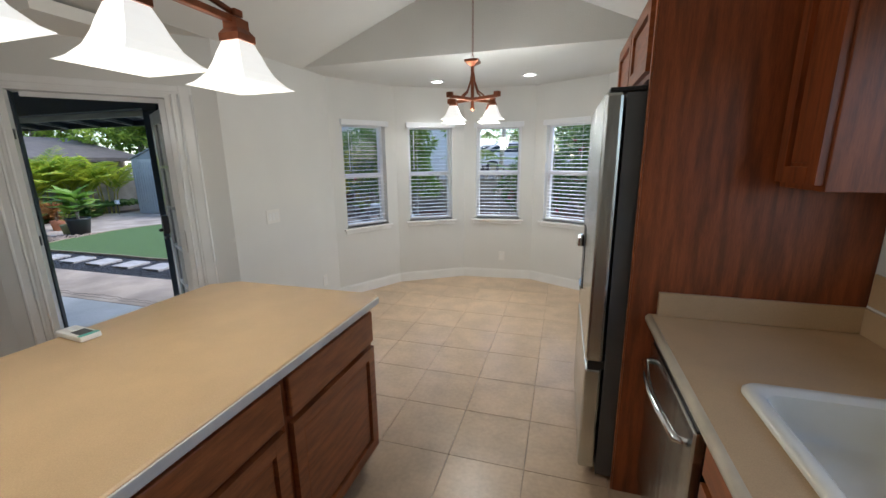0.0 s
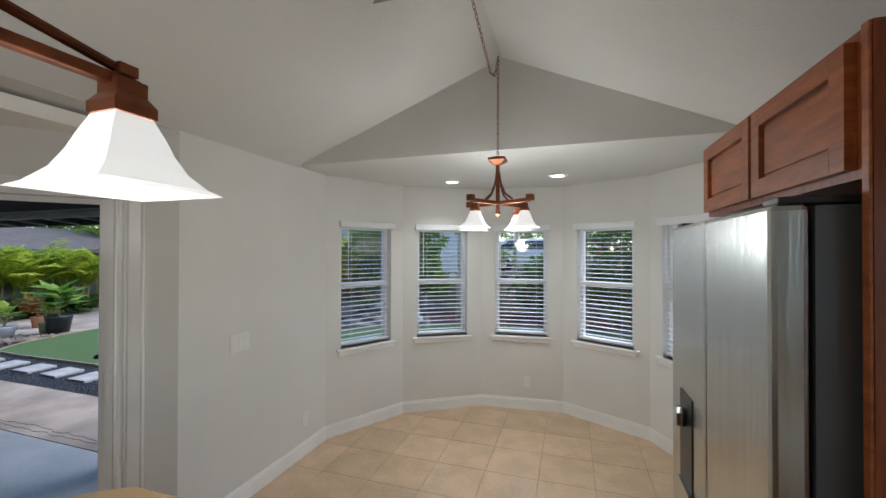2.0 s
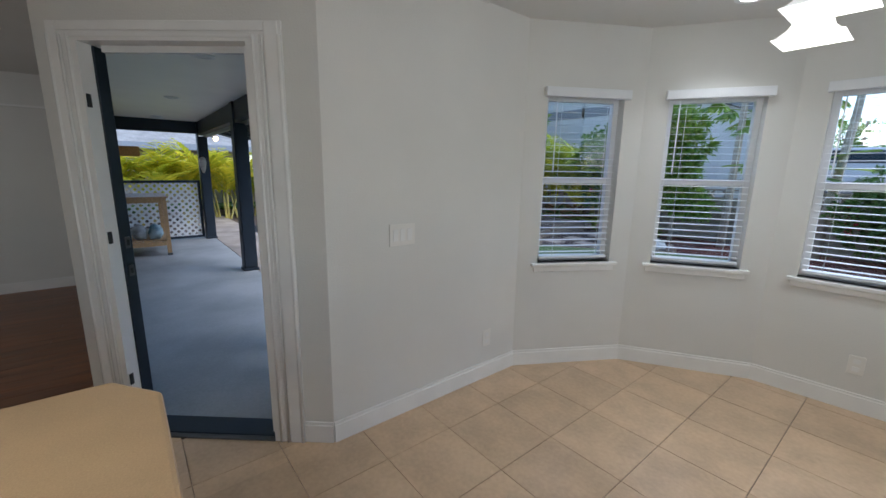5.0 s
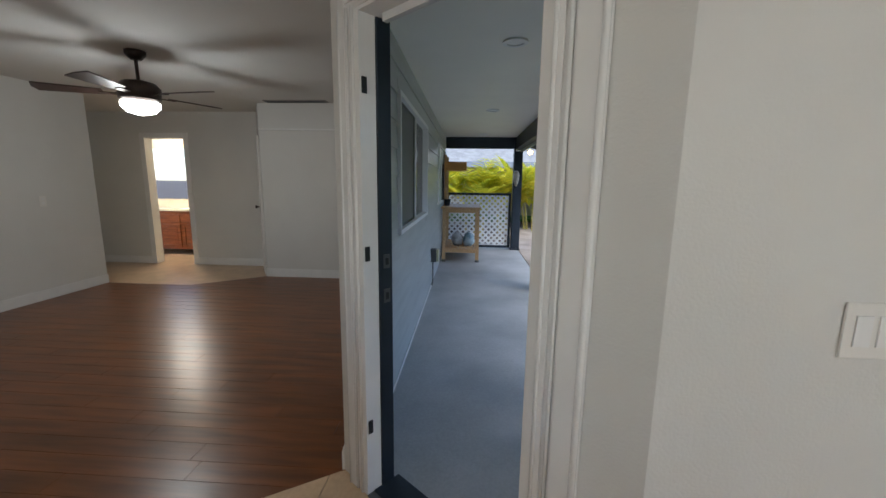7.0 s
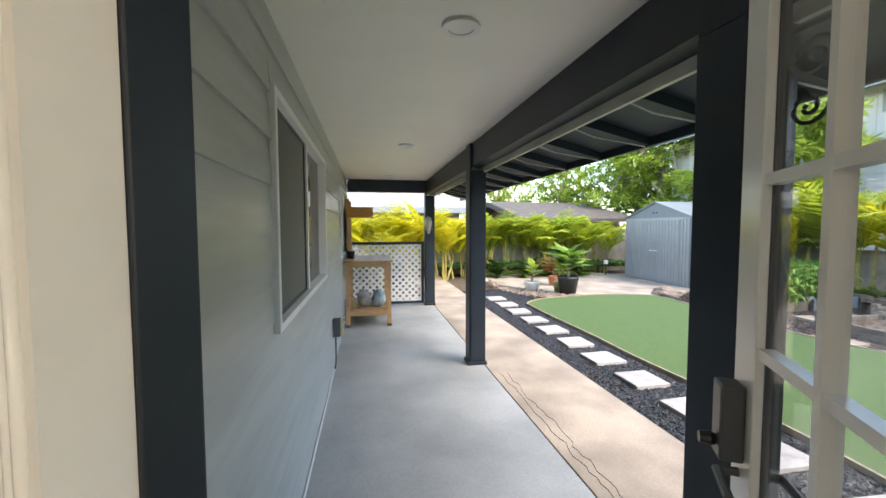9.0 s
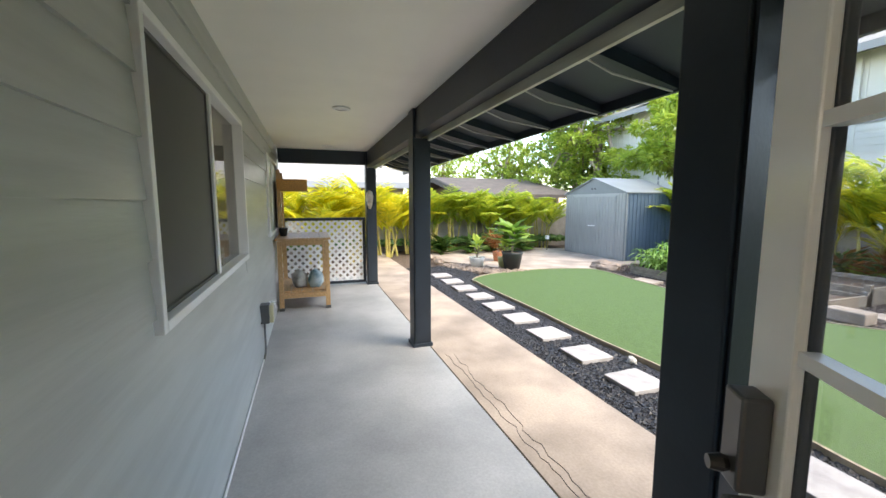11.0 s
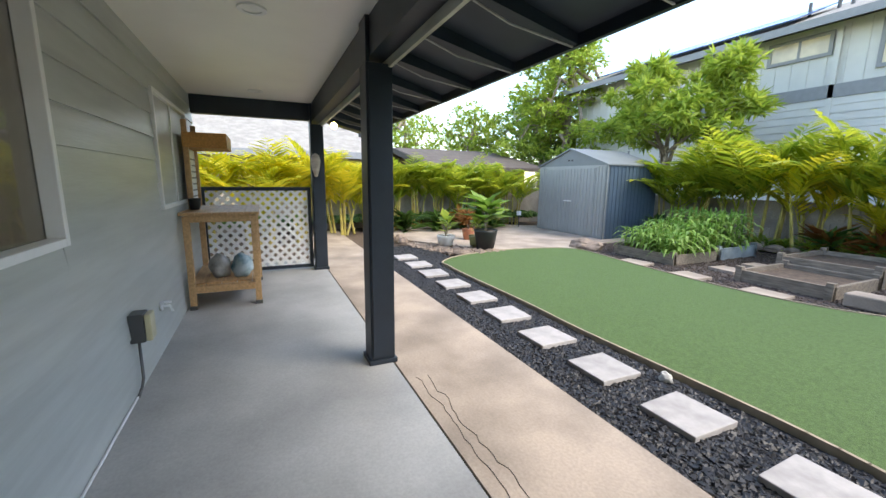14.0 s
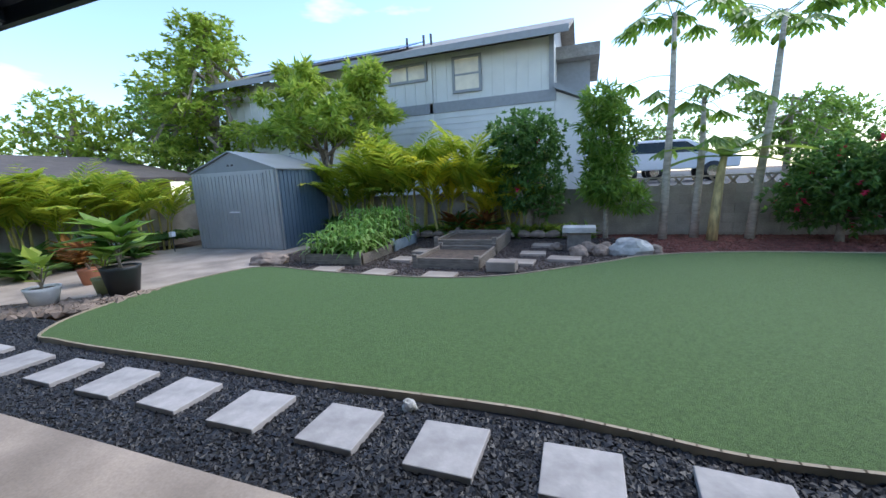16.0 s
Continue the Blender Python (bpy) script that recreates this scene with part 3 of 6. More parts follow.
TE = [(-9.36, 4.95), (-9.0, 4.90), (-8.36, 4.88), (-6.98, 4.90), (-6.06, 4.88), (-4.65, 4.93), (-4.0, 4.88), (-3.5, 4.82), (-2.9, 4.86), (-1.5, 5.0), (0.2, 5.6), (3.0, 6.5), (8.0, 7.0), (8.0, 10.2), (-0.18, 10.13), (-2.02, 10.05), (-3.27, 9.66), (-3.9, 9.1), (-4.51, 8.6), (-5.22, 8.04), (-5.93, 7.78), (-6.8, 7.73), (-8.24, 7.85), (-9.3, 8.0), (-9.75, 7.7), (-9.95, 6.6), (-9.75, 5.5)]


def smooth_loop(pts, n=5):
    out = []
    for i in range(len(pts)):
        a_, b_, c_, d_ = (Vector(pts[(i + k) % len(pts)]) for k in (-1, 0, 1, 2))
        for j in range(n):
            t = j / n
            out.append(tuple(0.5 * (2 * b_ + (c_ - a_) * t + (2 * a_ - 5 * b_ + 4 * c_ - d_) * t * t + (3 * b_ - a_ - 3 * c_ + d_) * t ** 3)))
    return out


TL = smooth_loop(TE)
structure("turf", prism(BM(), TL, -0.2, P + 0.005), TURF, "short green artificial turf lawn", "lawn")
bm = BM()
for p, q in zip(TL, TL[1:] + TL[:1]):
    box(bm, -0.005, math.dist(p, q) + 0.005, -0.022, 0.0, -0.2, P + 0.018, along(p, q))
structure("turf_edging", bm, EDGE, "thin tan lawn edging strip", "edging")


# ---- kitchen ----
# the kitchen and its lamps are laid out from their own origin, 0.10 m further north


def settle(obs, dy):
    for ob in obs:
        if ob.parent is None:
            ob.matrix_basis = pose(0, dy, 0) @ ob.matrix_basis


before_kitchen = set(bpy.data.objects)
def rail_door(name, parent, w, h, m, material=OAK_H, knob=False):
    """A framed cabinet door or drawer front; x across, z up, face towards -y."""
    d = part(name, bx(0, w, -0.004, 0, 0, h, m=m), material, parent)
    s = 0.055 if h > 0.25 else 0.0
    if s:
        fr = BM()
        for a0, a1, b0, b1 in ((0, s, 0, h), (w - s, w, 0, h), (s, w - s, 0, s), (s, w - s, h - s, h)):
            box(fr, a0 + 0.0004, a1 - 0.0004, -0.022, -0.0045, b0 + 0.0004, b1 - 0.0004, m)
        part("frame", fr, material, d)
        part("panel", bx(s + 0.012, w - s - 0.012, -0.012, -0.0045, s + 0.012, h - s - 0.012, m=m), material, d, bevel=0.003)
    else:
        part("drawer_front", bx(0, w, -0.022, -0.0045, 0, h, m=m), material, d, bevel=0.005)
    return d


# island: two base units under one laminate top
IX0, IX1, IY0, IY1 = -1.24, -0.25, -0.9, 1.80
for k, (y0, y1) in enumerate(((-0.86, -0.22), (-0.22, 0.43), (0.43, 1.08), (1.08, 1.74))):
    unit = thing("island_cabinet", pose(-0.265, y0, 0), "reddish oak base cabinet with a drawer over a door", "cabinet", "island cabinets")
    part("body", bx(-0.60, -0.024, 0.0005, y1 - y0 - 0.0005, 0.10, 0.875), OAK, unit)
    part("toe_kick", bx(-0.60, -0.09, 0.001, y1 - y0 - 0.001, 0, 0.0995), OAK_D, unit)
    M_ = pose(-0.02, 0.02, 0, 0, 0, 90)
    rail_door("drawer", unit, y1 - y0 - 0.04, 0.155, M_ @ pose(0, 0, 0.70))
    rail_door("door", unit, y1 - y0 - 0.04, 0.56, M_ @ pose(0, 0, 0.115))
back = tagged(obj("island_back_panel", bx(-0.90, -0.875, -0.86, 1.74, 0, 0.875), OAK), "reddish oak back panel of the kitchen island", "panel")
poly = [(IX1, IY0), (IX1, IY1 - 0.03), (IX1 - 0.03, IY1), (IX0 + 0.13, IY1 - 0.005), (IX0, IY1 - 0.10), (IX0 - 0.03, IY0)]
top = thing("island_countertop", pose(0, 0, 0.876), "beige laminate island countertop with a pale rounded edge", "countertop")
part("top", prism(BM(), poly[::1], 0, 0.044), LAMI, top, bevel=0.010)
part("edge_band", bx(IX1 - 0.001, IX1 + 0.006, IY0, IY1 - 0.035, 0.006, 0.040), mat("pale_edge", (0.66, 0.62, 0.54), 0.3), top, "pale rounded front edge", bevel=0.003)
rem = thing("thermostat_remote", pose(-1.17, 1.04, 0.9205, 0, 0, -5), "small white remote with a gray display on the countertop", "remote")
part("case", bx(-0.085, 0.085, -0.035, 0.035, 0, 0.022), PLATE, rem, bevel=0.006)
part("display", bx(0.0, 0.065, -0.022, 0.022, 0.0222, 0.0245), GRAY_S, rem, "gray display")
part("lid", bx(0.066, 0.084, -0.034, 0.03, 0.0221, 0.026), mat("turquoise_plastic", (0.16, 0.50, 0.42), 0.4), rem, "turquoise end tab", bevel=0.002)
for k in range(3):
    part("button", bx(-0.07 + 0.022 * k, -0.055 + 0.022 * k, -0.008, 0.008, 0.0222, 0.025), VINYL, rem)

# sink counter
CX = 0.985
for nm, y0, y1 in (("sink_cabinet", 0.35, 1.225), ("sink_cabinet", -0.6, 0.35), ("sink_cabinet", -1.5, -0.6)):
    unit = thing(nm, pose(CX + 0.03, y0, 0), "reddish oak base cabinet under the sink counter", "cabinet", "sink counter cabinets")
    part("body", bx(0.024, 0.66, 0.0005, y1 - y0 - 0.0005, 0.10, 0.64), OAK, unit)
    part("face_frame", bx(0.0235, 0.04, 0.0005, y1 - y0 - 0.0005, 0.641, 0.875), OAK, unit)
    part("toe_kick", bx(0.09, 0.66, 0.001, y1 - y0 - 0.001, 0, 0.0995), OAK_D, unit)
    n = (y1 - y0) / 2
    for k in range(2):
        M_ = pose(0.02, (k + 1) * n - 0.02, 0, 0, 0, -90)
        rail_door("drawer", unit, n - 0.04, 0.155, M_ @ pose(0, 0, 0.70))
        rail_door("door", unit, n - 0.04, 0.56, M_ @ pose(0, 0, 0.115))
dw = thing("dishwasher", pose(CX + 0.015, 1.235, 0), "stainless steel dishwasher with a curved bar handle", "dishwasher")
part("body", bx(0.03, 0.66, 0.072, 0.61, 0.10, 0.87), BLACKP, dw)
part("door", bx(-0.005, 0.029, 0.006, 0.608, 0.12, 0.80), STEEL, dw, bevel=0.006)
part("control_panel", bx(0.004, 0.029, 0.006, 0.608, 0.803, 0.868), BLACKP, dw, "black control strip")
part("kick_plate", bx(0.08, 0.10, 0.006, 0.608, 0, 0.099), BLACKP, dw)
part("handle", tube(BM(), [(-0.005, 0.05, 0.735), (-0.035, 0.06, 0.735), (-0.052, 0.20, 0.735), (-0.058, 0.307, 0.735), (-0.052, 0.41, 0.735), (-0.035, 0.55, 0.735), (-0.005, 0.56, 0.735)], 0.013, 10), CHROME, dw, "curved steel bar handle", smooth=True)
ct = thing("sink_countertop", pose(0, 0, 0.876), "beige laminate countertop with a white drop-in sink cutout", "countertop")
for a0, a1, b0, b1 in ((CX, 1.14, -1.5, 1.862), (1.14, 1.56, 1.305, 1.862), (1.14, 1.56, -1.5, 0.515), (1.56, 1.698, -1.5, 1.862)):
    part("top", bx(a0, a1, b0, b1, 0, 0.044), LAMI, ct)
part("nose", tube(BM(), [(CX, -1.5, 0.022), (CX, 1.862, 0.022)], 0.022, 12), mat("pale_nose", (0.62, 0.55, 0.43), 0.28), ct, "pale rounded front edge", smooth=True)
part("backsplash", bx(1.68, 1.698, -1.5, 1.843, 0.0445, 0.145), LAMI, ct, bevel=0.003)
part("backsplash", bx(CX + 0.02, 1.698, 1.844, 1.862, 0.0445, 0.145), LAMI, ct, bevel=0.003)
sk = thing("kitchen_sink", pose(1.35, 0.91, 0.92), "white enamel drop-in kitchen sink", "sink")


def rounded(hx, hy, r, z, n=6):
    """A rounded rectangle's corner points at height z."""
    out = []
    for k, (sx, sy) in enumerate(((1, 1), (-1, 1), (-1, -1), (1, -1))):
        for q in range(n + 1):
            an = (k + q / n) * math.pi / 2
            out.append((sx * (hx - r) + r * math.cos(an), sy * (hy - r) + r * math.sin(an), z))
    return out


def loft(loops, close):
    bm = BM()
    rings = [[bm.verts.new(p) for p in lp] for lp in loops]
    for a_, b_ in zip(rings, rings[1:]):
        for k in range(len(a_)):
            bm.faces.new((a_[k], a_[(k + 1) % len(a_)], b_[(k + 1) % len(a_)], b_[k]))
    if close:
        bm.faces.new(rings[-1])
    return bm


part("rim", loft([rounded(0.240, 0.425, 0.05, 0.001), rounded(0.240, 0.425, 0.05, 0.010), rounded(0.232, 0.417, 0.045, 0.017), rounded(0.205, 0.390, 0.045, 0.017), rounded(0.195, 0.378, 0.045, 0.008)], False), SINKW, sk, "raised rounded white rim", smooth=True)
part("basin", loft([rounded(0.195, 0.378, 0.045, 0.008), rounded(0.188, 0.372, 0.05, -0.02), rounded(0.176, 0.362, 0.06, -0.10), rounded(0.150, 0.335, 0.06, -0.118)], True), SINKW, sk, "smooth white basin", smooth=True)
part("drain", lathe(BM(), [(0.045, -0.1185), (0.045, -0.114), (0.03, -0.114)], 20), CHROME, sk, "round steel drain")

# wall tiles behind the counter
tl = structure("backsplash_tiles", bx(1.690, 1.6985, 0.2, 1.855, 1.022, 1.03), TRIM, "row of beige wall tiles", "tile")
for k in range(14):
    part("tile", bx(1.688, 1.698, 1.85 - 0.125 * (k + 1) + 0.003, 1.85 - 0.125 * k, 1.032, 1.152), LAMI, tl, bevel=0.002)

# tall panel, fridge, cabinets
tp = tagged(obj("fridge_side_panel", bx(0.90, 1.698, 1.865, 1.89, 0, 2.20), OAK), "tall reddish oak panel beside the fridge", "panel")
part("edge_strip", bx(0.893, 0.8995, 1.866, 1.889, 0, 2.20), OAK_H, tp, "lighter oak edge strip", bevel=0.002)
FX = 0.74
fr = thing("refrigerator", pose(FX, 1.905, 0), "stainless french-door refrigerator with a water dispenser", "refrigerator")
part("cabinet_body", bx(0.085, 0.80, 0.005, 0.905, 0.03, 1.825), GRAY_S, fr, "dark gray side and body")
d1 = part("left_door", bx(0, 0.075, 0.458, 0.91, 0.64, 1.83), STEEL, fr, bevel=0.014)
d2 = part("right_door", bx(0, 0.075, 0.0, 0.452, 0.64, 1.83), STEEL, fr, bevel=0.014)
part("freezer_drawer", bx(0, 0.075, 0.0, 0.91, 0.06, 0.60), STEEL, fr, bevel=0.012)
part("handle_groove", bx(0.012, 0.084, 0.01, 0.90, 0.601, 0.639), BLACKP, fr, "dark grip groove")
part("hinge_cover", bx(0.02, 0.18, 0.01, 0.09, 1.8305, 1.848), BLACKP, fr, "black hinge cover", bevel=0.004)
part("hinge_cover", bx(0.02, 0.14, 0.83, 0.90, 1.8305, 1.845), BLACKP, fr, "black hinge cover", bevel=0.004)
ds = part("dispenser", bx(-0.004, 0.0, 0.60, 0.76, 0.80, 1.17), BLACKP, fr, "black water dispenser recess")
part("dispenser_nozzle", lathe(BM(), [(0.022, 0), (0.022, 0.05), (0.015, 0.07)], 14, pose(-0.024, 0.68, 1.05)), CHROME, ds)
part("drip_tray", bx(-0.016, -0.0045, 0.605, 0.755, 0.80, 0.82), STEEL, ds)
for x in (0.15, 0.7):
    for y in (0.06, 0.84):
        part("foot", lathe(BM(), [(0.02, 0), (0.02, 0.03)], 10, pose(x, y, 0)), BLACKP, fr)
oc = thing("over_fridge_cabinet", pose(0.905, 1.892, 1.88), "reddish oak cabinet with two doors above the fridge", "cabinet")
part("body", bx(0.0, 0.79, 0, 1.0, 0, 0.32), OAK, oc)
for k in range(2):
    rail_door("door", oc, 0.47, 0.28, pose(-0.001, 0.02 + 0.49 * (k + 1) - 0.01, 0.02, 0, 0, -90))
uc = thing("upper_cabinet", pose(1.36, 1.59, 1.46), "reddish oak wall cabinet above the counter", "cabinet")
part("body", bx(0.0, 0.337, 0, 0.272, 0, 0.85), OAK, uc, bevel=0.003)
rail_door("door", uc, 0.25, 0.81, pose(-0.001, 0.26, 0.02, 0, 0, -90), OAK)


# ---- lamps ----
def bell(parent, x, y, z, s, name="shade"):
    """A square flared glass shade under a bronze cup, with its top at z."""
    M_ = pose(x, y, z)
    bm = BM()
    prof = [(0.030, 0.0), (0.042, -0.03), (0.052, -0.06), (0.066, -0.09), (0.088, -0.115), (0.105, -0.125)]
    prof = [(r * s, h * s) for r, h in prof]
    n = 4
    rings = []
    for r, h in prof + [(r - 0.004, h + 0.001) for r, h in prof[::-1]]:
        rings.append([bm.verts.new(M_ @ Vector((r * math.sqrt(2) * math.cos((k + 0.5) * math.tau / 4), r * math.sqrt(2) * math.sin((k + 0.5) * math.tau / 4), h))) for k in range(4)])
    for a_, b_ in zip(rings, rings[1:]):
        for k in range(4):
            bm.faces.new((a_[k], a_[(k + 1) % 4], b_[(k + 1) % 4], b_[k]))
    sh = part(name, bm, SHADE, parent, "glowing white square glass shade")
    sh.visible_shadow = False
    part("cup", lathe(BM(), [(0.034 * s, 0.001), (0.034 * s, 0.02 * s), (0.024 * s, 0.035 * s), (0.024 * s, 0.06 * s)], 4, M_, square=1), BRONZE, parent)
    bl = part("bulb", lathe(BM(), [(0.012 * s, -0.001), (0.03 * s, -0.05 * s), (0.03 * s, -0.075 * s), (0.01 * s, -0.095 * s)], 12, M_), CAN, sh, smooth=True)
    bl.visible_shadow = False


CHX, CHY, CHZ = -0.145, 3.40, 2.00
ch = thing("chandelier", pose(CHX, CHY, CHZ), "bronze four-arm chandelier with white glass shades on a chain", "chandelier")
part("stem", bx(-0.012, 0.012, -0.012, 0.012, -0.02, 0.33), BRONZE, ch, bevel=0.003)
part("cap", lathe(BM(), [(0.012, 0.29), (0.055, 0.32), (0.055, 0.335), (0.012, 0.35)], 4, square=1), BRONZE, ch)
part("finial", lathe(BM(), [(0.004, -0.05), (0.02, -0.03), (0.012, -0.01)], 12), BRONZE, ch)
for k in range(4):
    R = pose(0, 0, 0, 0, 0, 60 + 90 * k)
    part("arm", bx(0.0, 0.255, -0.011, 0.011, 0.03, 0.055, m=R), BRONZE, ch, bevel=0.003)
    part("arm_block", bx(0.235, 0.275, -0.02, 0.02, 0.035, 0.075, m=R), BRONZE, ch, bevel=0.004)
    part("sweep", tube(BM(), [R @ Vector(p) for p in ((0.012, 0, 0.24), (0.025, 0, 0.17), (0.06, 0, 0.10), (0.12, 0, 0.06))], 0.007, 6), BRONZE, ch)
    v = R @ Vector((0.215, 0, 0))
    bell(ch, v.x, v.y, -0.025, 0.82)


def chain(name, pts, label):
    c = thing(name, pose(0, 0, 0), label, "chain")
    P_ = [Vector(p) for p in pts]
    n = 0
    for p, q in zip(P_, P_[1:]):
        steps = max(1, int((q - p).length / 0.03))
        for i in range(steps):
            m = p.lerp(q, (i + 0.5) / steps)
            d = (q - p).normalized()
            u = d.orthogonal().normalized()
            if n % 2:
                u = d.cross(u)
            ring = [m + d * 0.019 * math.sin(k * math.tau / 8) + u * 0.008 * math.cos(k * math.tau / 8) for k in range(9)]
            part("link", tube(BM(), ring, 0.0022, 5, caps=False), BRONZE, c)
            n += 1
    return c


chain("lamp_chain", [(CHX, CHY, CHZ + 0.345), (CHX, CHY, 2.78), (CHX, CHY + 0.02, 3.02)], "bronze chain holding the chandelier from the ceiling")
chain("swag_chain", [(CHX, CHY + 0.02, 3.02), (CHX - 0.01, CHY - 0.05, 2.86), (CHX - 0.02, CHY - 0.15, 2.84), (CHX - 0.02, CHY - 0.4, 2.93), (CHX - 0.02, 2.66, 3.05)], "slack bronze chain swagged to the ceiling plate")
pl = thing("ceiling_plate", pose(CHX - 0.02, 2.65, 3.03), "square bronze ceiling plate of the chandelier", "ceiling plate")
part("plate", bx(-0.06, 0.06, -0.06, 0.06, 0.0, 0.025), BRONZE, pl, bevel=0.004)
part("stub", lathe(BM(), [(0.015, -0.02), (0.015, 0.0)], 10), BRONZE, pl)
bulb("chandelier_light", (CHX, CHY, CHZ - 0.17), 6.5, 0.10)

PX = -0.60
pd = thing("island_pendant", pose(PX, 0.61, 2.07), "bronze linear pendant with white square glass shades over the island", "pendant lamp")
part("bar", bx(-0.014, 0.014, -0.45, 0.84, 0.0, 0.025), BRONZE, pd, bevel=0.004)
part("scroll", tube(BM(), [(0, -0.45, 0.05), (0, -0.2, 0.10), (0, 0.1, 0.115), (0, 0.2, 0.115), (0, 0.5, 0.09), (0, 0.82, 0.035)], 0.011, 8), BRONZE, pd)
for y in (0.10, 0.30):
    part("rod", tube(BM(), [(0, y, 0.11), (0, y, 0.78)], 0.007, 8), BRONZE, pd)
part("canopy", bx(-0.06, 0.06, 0.0, 0.40, 0.78, 0.815), BRONZE, pd, bevel=0.004)
for k in range(4):
    part("end_block", bx(-0.02, 0.02, -0.41 + 0.40 * k, -0.37 + 0.40 * k, 0.0255, 0.05), BRONZE, pd, bevel=0.003)
    bell(pd, 0, -0.39 + 0.40 * k, -0.062, 1.28)
for k in range(4):
    bulb("pendant_light", (PX, 0.61 - 0.39 + 0.40 * k, 1.88), 0.75, 0.06)

for x, y, z, nm in ((-0.82, 4.6, H + 0.008, "nook"), (0.2, 4.58, H + 0.008, "nook"), (-3.87, 2.39, 2.328, "patio"), (-6.42, 2.39, 2.328, "patio"), (-9.0, 2.37, 2.328, "patio")):
    rl = thing("recessed_light", pose(x, y, z), "round white recessed ceiling light", "ceiling light", nm + " ceiling lights")
    bm = BM()
    for k in range(24):
        a0, a1 = k * math.tau / 24, (k + 1) * math.tau / 24
        q = [(r * math.cos(a_), r * math.sin(a_)) for r, a_ in ((0.058, a0), (0.085, a0), (0.085, a1), (0.058, a1))]
        prism(bm, q, -0.012, 0.0)
    part("trim_ring", bm, VINYL, rl)
    part("lens", lathe(BM(), [(0.057, -0.006), (0.057, -0.001)], 24), CAN if nm == "nook" else VINYL, rl, "lit round lens" if nm == "nook" else "unlit lens")
    if nm == "nook":
        sp = new("can_light", bpy.data.lights.new("can_light", "SPOT"))
        sp.data.energy, sp.data.spot_size, sp.data.spot_blend, sp.data.shadow_soft_size, sp.data.color = 10, radians(120), 1.0, 0.06, (1.0, 0.985, 0.91)
        sp.location = (x, y, z - 0.02)

settle([o for o in bpy.data.objects if o not in before_kitchen], -0.10)

# ---- bay windows and blinds ----
SLAT = BM()
box(SLAT, -0.27, 0.27, -0.014, 0.014, -0.001, 0.001)
slat_me = bpy.data.meshes.new("slat")
SLAT.to_mesh(slat_me)
SLAT.free()
slat_me.materials.append(BLIND)
for i in range(5):
    p, q = C[i], C[i + 1]
    ux, uy = (q[0] - p[0]) / math.dist(p, q), (q[1] - p[1]) / math.dist(p, q)
    mid = (p[0] + ux * 0.44, p[1] + uy * 0.44)
    W = along(mid, (mid[0] + ux, mid[1] + uy))
    w = thing("window_%d" % (i + 1), W, "white single-hung window with a white sill", "window", kind="structure")
    for a0, a1, b0, b1 in ((-0.285, -0.245, 0.80, 1.98), (0.245, 0.285, 0.80, 1.98), (-0.245, 0.245, 0.80, 0.84), (-0.245, 0.245, 1.94, 1.98), (-0.245, 0.245, 1.375, 1.42)):
        part("frame", bx(a0, a1, 0.07, 0.12, b0, b1), VINYL, w, bevel=0.003)
    for b0, b1 in ((0.84, 1.375), (1.42, 1.94)):
        g = part("pane", bx(-0.245, 0.245, 0.092, 0.096, b0, b1), GLASS, w)
        g.visible_shadow = False
    part("sill", bx(-0.335, 0.335, -0.035, 0.07, 0.775, 0.80), TRIM, w, bevel=0.004)
    part("apron", bx(-0.315, 0.315, -0.016, -0.001, 0.735, 0.7745), TRIM, w, bevel=0.003)
    bd = thing("window_blind", W, "white slatted blind lowered with open slats", "blind", "bay window blinds")
    part("valance", bx(-0.31, 0.31, -0.045, -0.002, 1.955, 2.015), BLIND, bd, bevel=0.004)
    part("bottom_rail", bx(-0.27, 0.27, 0.018, 0.060, 0.825, 0.845), BLIND, bd, bevel=0.003)
    for k in range(24):
        share("slat", slat_me, bd, pose(0, 0.038, 0.875 + 0.045 * k, 6, 0, 0))
    for x in (-0.17, 0.17):
        part("cord", bx(x - 0.0012, x + 0.0012, 0.0125, 0.0145, 0.84, 1.95), BLIND, bd)
    part("wand", tube(BM(), [(-0.22, -0.02, 1.95), (-0.22, -0.015, 1.45)], 0.004, 6), BLIND, bd)

# ---- switches and outlets ----
def plate(m, w, h, holes, label, cat):
    o = thing("switch_plate" if cat == "switch" else "wall_outlet", m, label, cat)
    part("cover", bx(-w / 2, w / 2, -0.007, -0.001, -h / 2, h / 2), PLATE, o, bevel=0.002)
    for x, z, a_, b_ in holes:
        part("rocker" if cat == "switch" else "socket", bx(x - a_, x + a_, -0.0105, -0.0072, z - b_, z + b_), TRIM, o)


WM = pose(-1.84, 2.86, 1.10, 0, 0, 90)
plate(WM, 0.165, 0.12, [(-0.046, 0, 0.016, 0.033), (0, 0, 0.016, 0.033), (0.046, 0, 0.016, 0.033)], "white triple rocker switch plate on the nook wall", "switch")
plate(pose(-1.84, 3.56, 0.30, 0, 0, 90), 0.075, 0.12, [(0, 0.025, 0.016, 0.014), (0, -0.025, 0.016, 0.014)], "white wall outlet low on the nook wall", "outlet")
plate(along((-0.15, 5.128), (0.3, 5.163), 0.30), 0.075, 0.12, [(0, 0.025, 0.016, 0.014), (0, -0.025, 0.016, 0.014)], "white wall outlet under the bay window", "outlet")

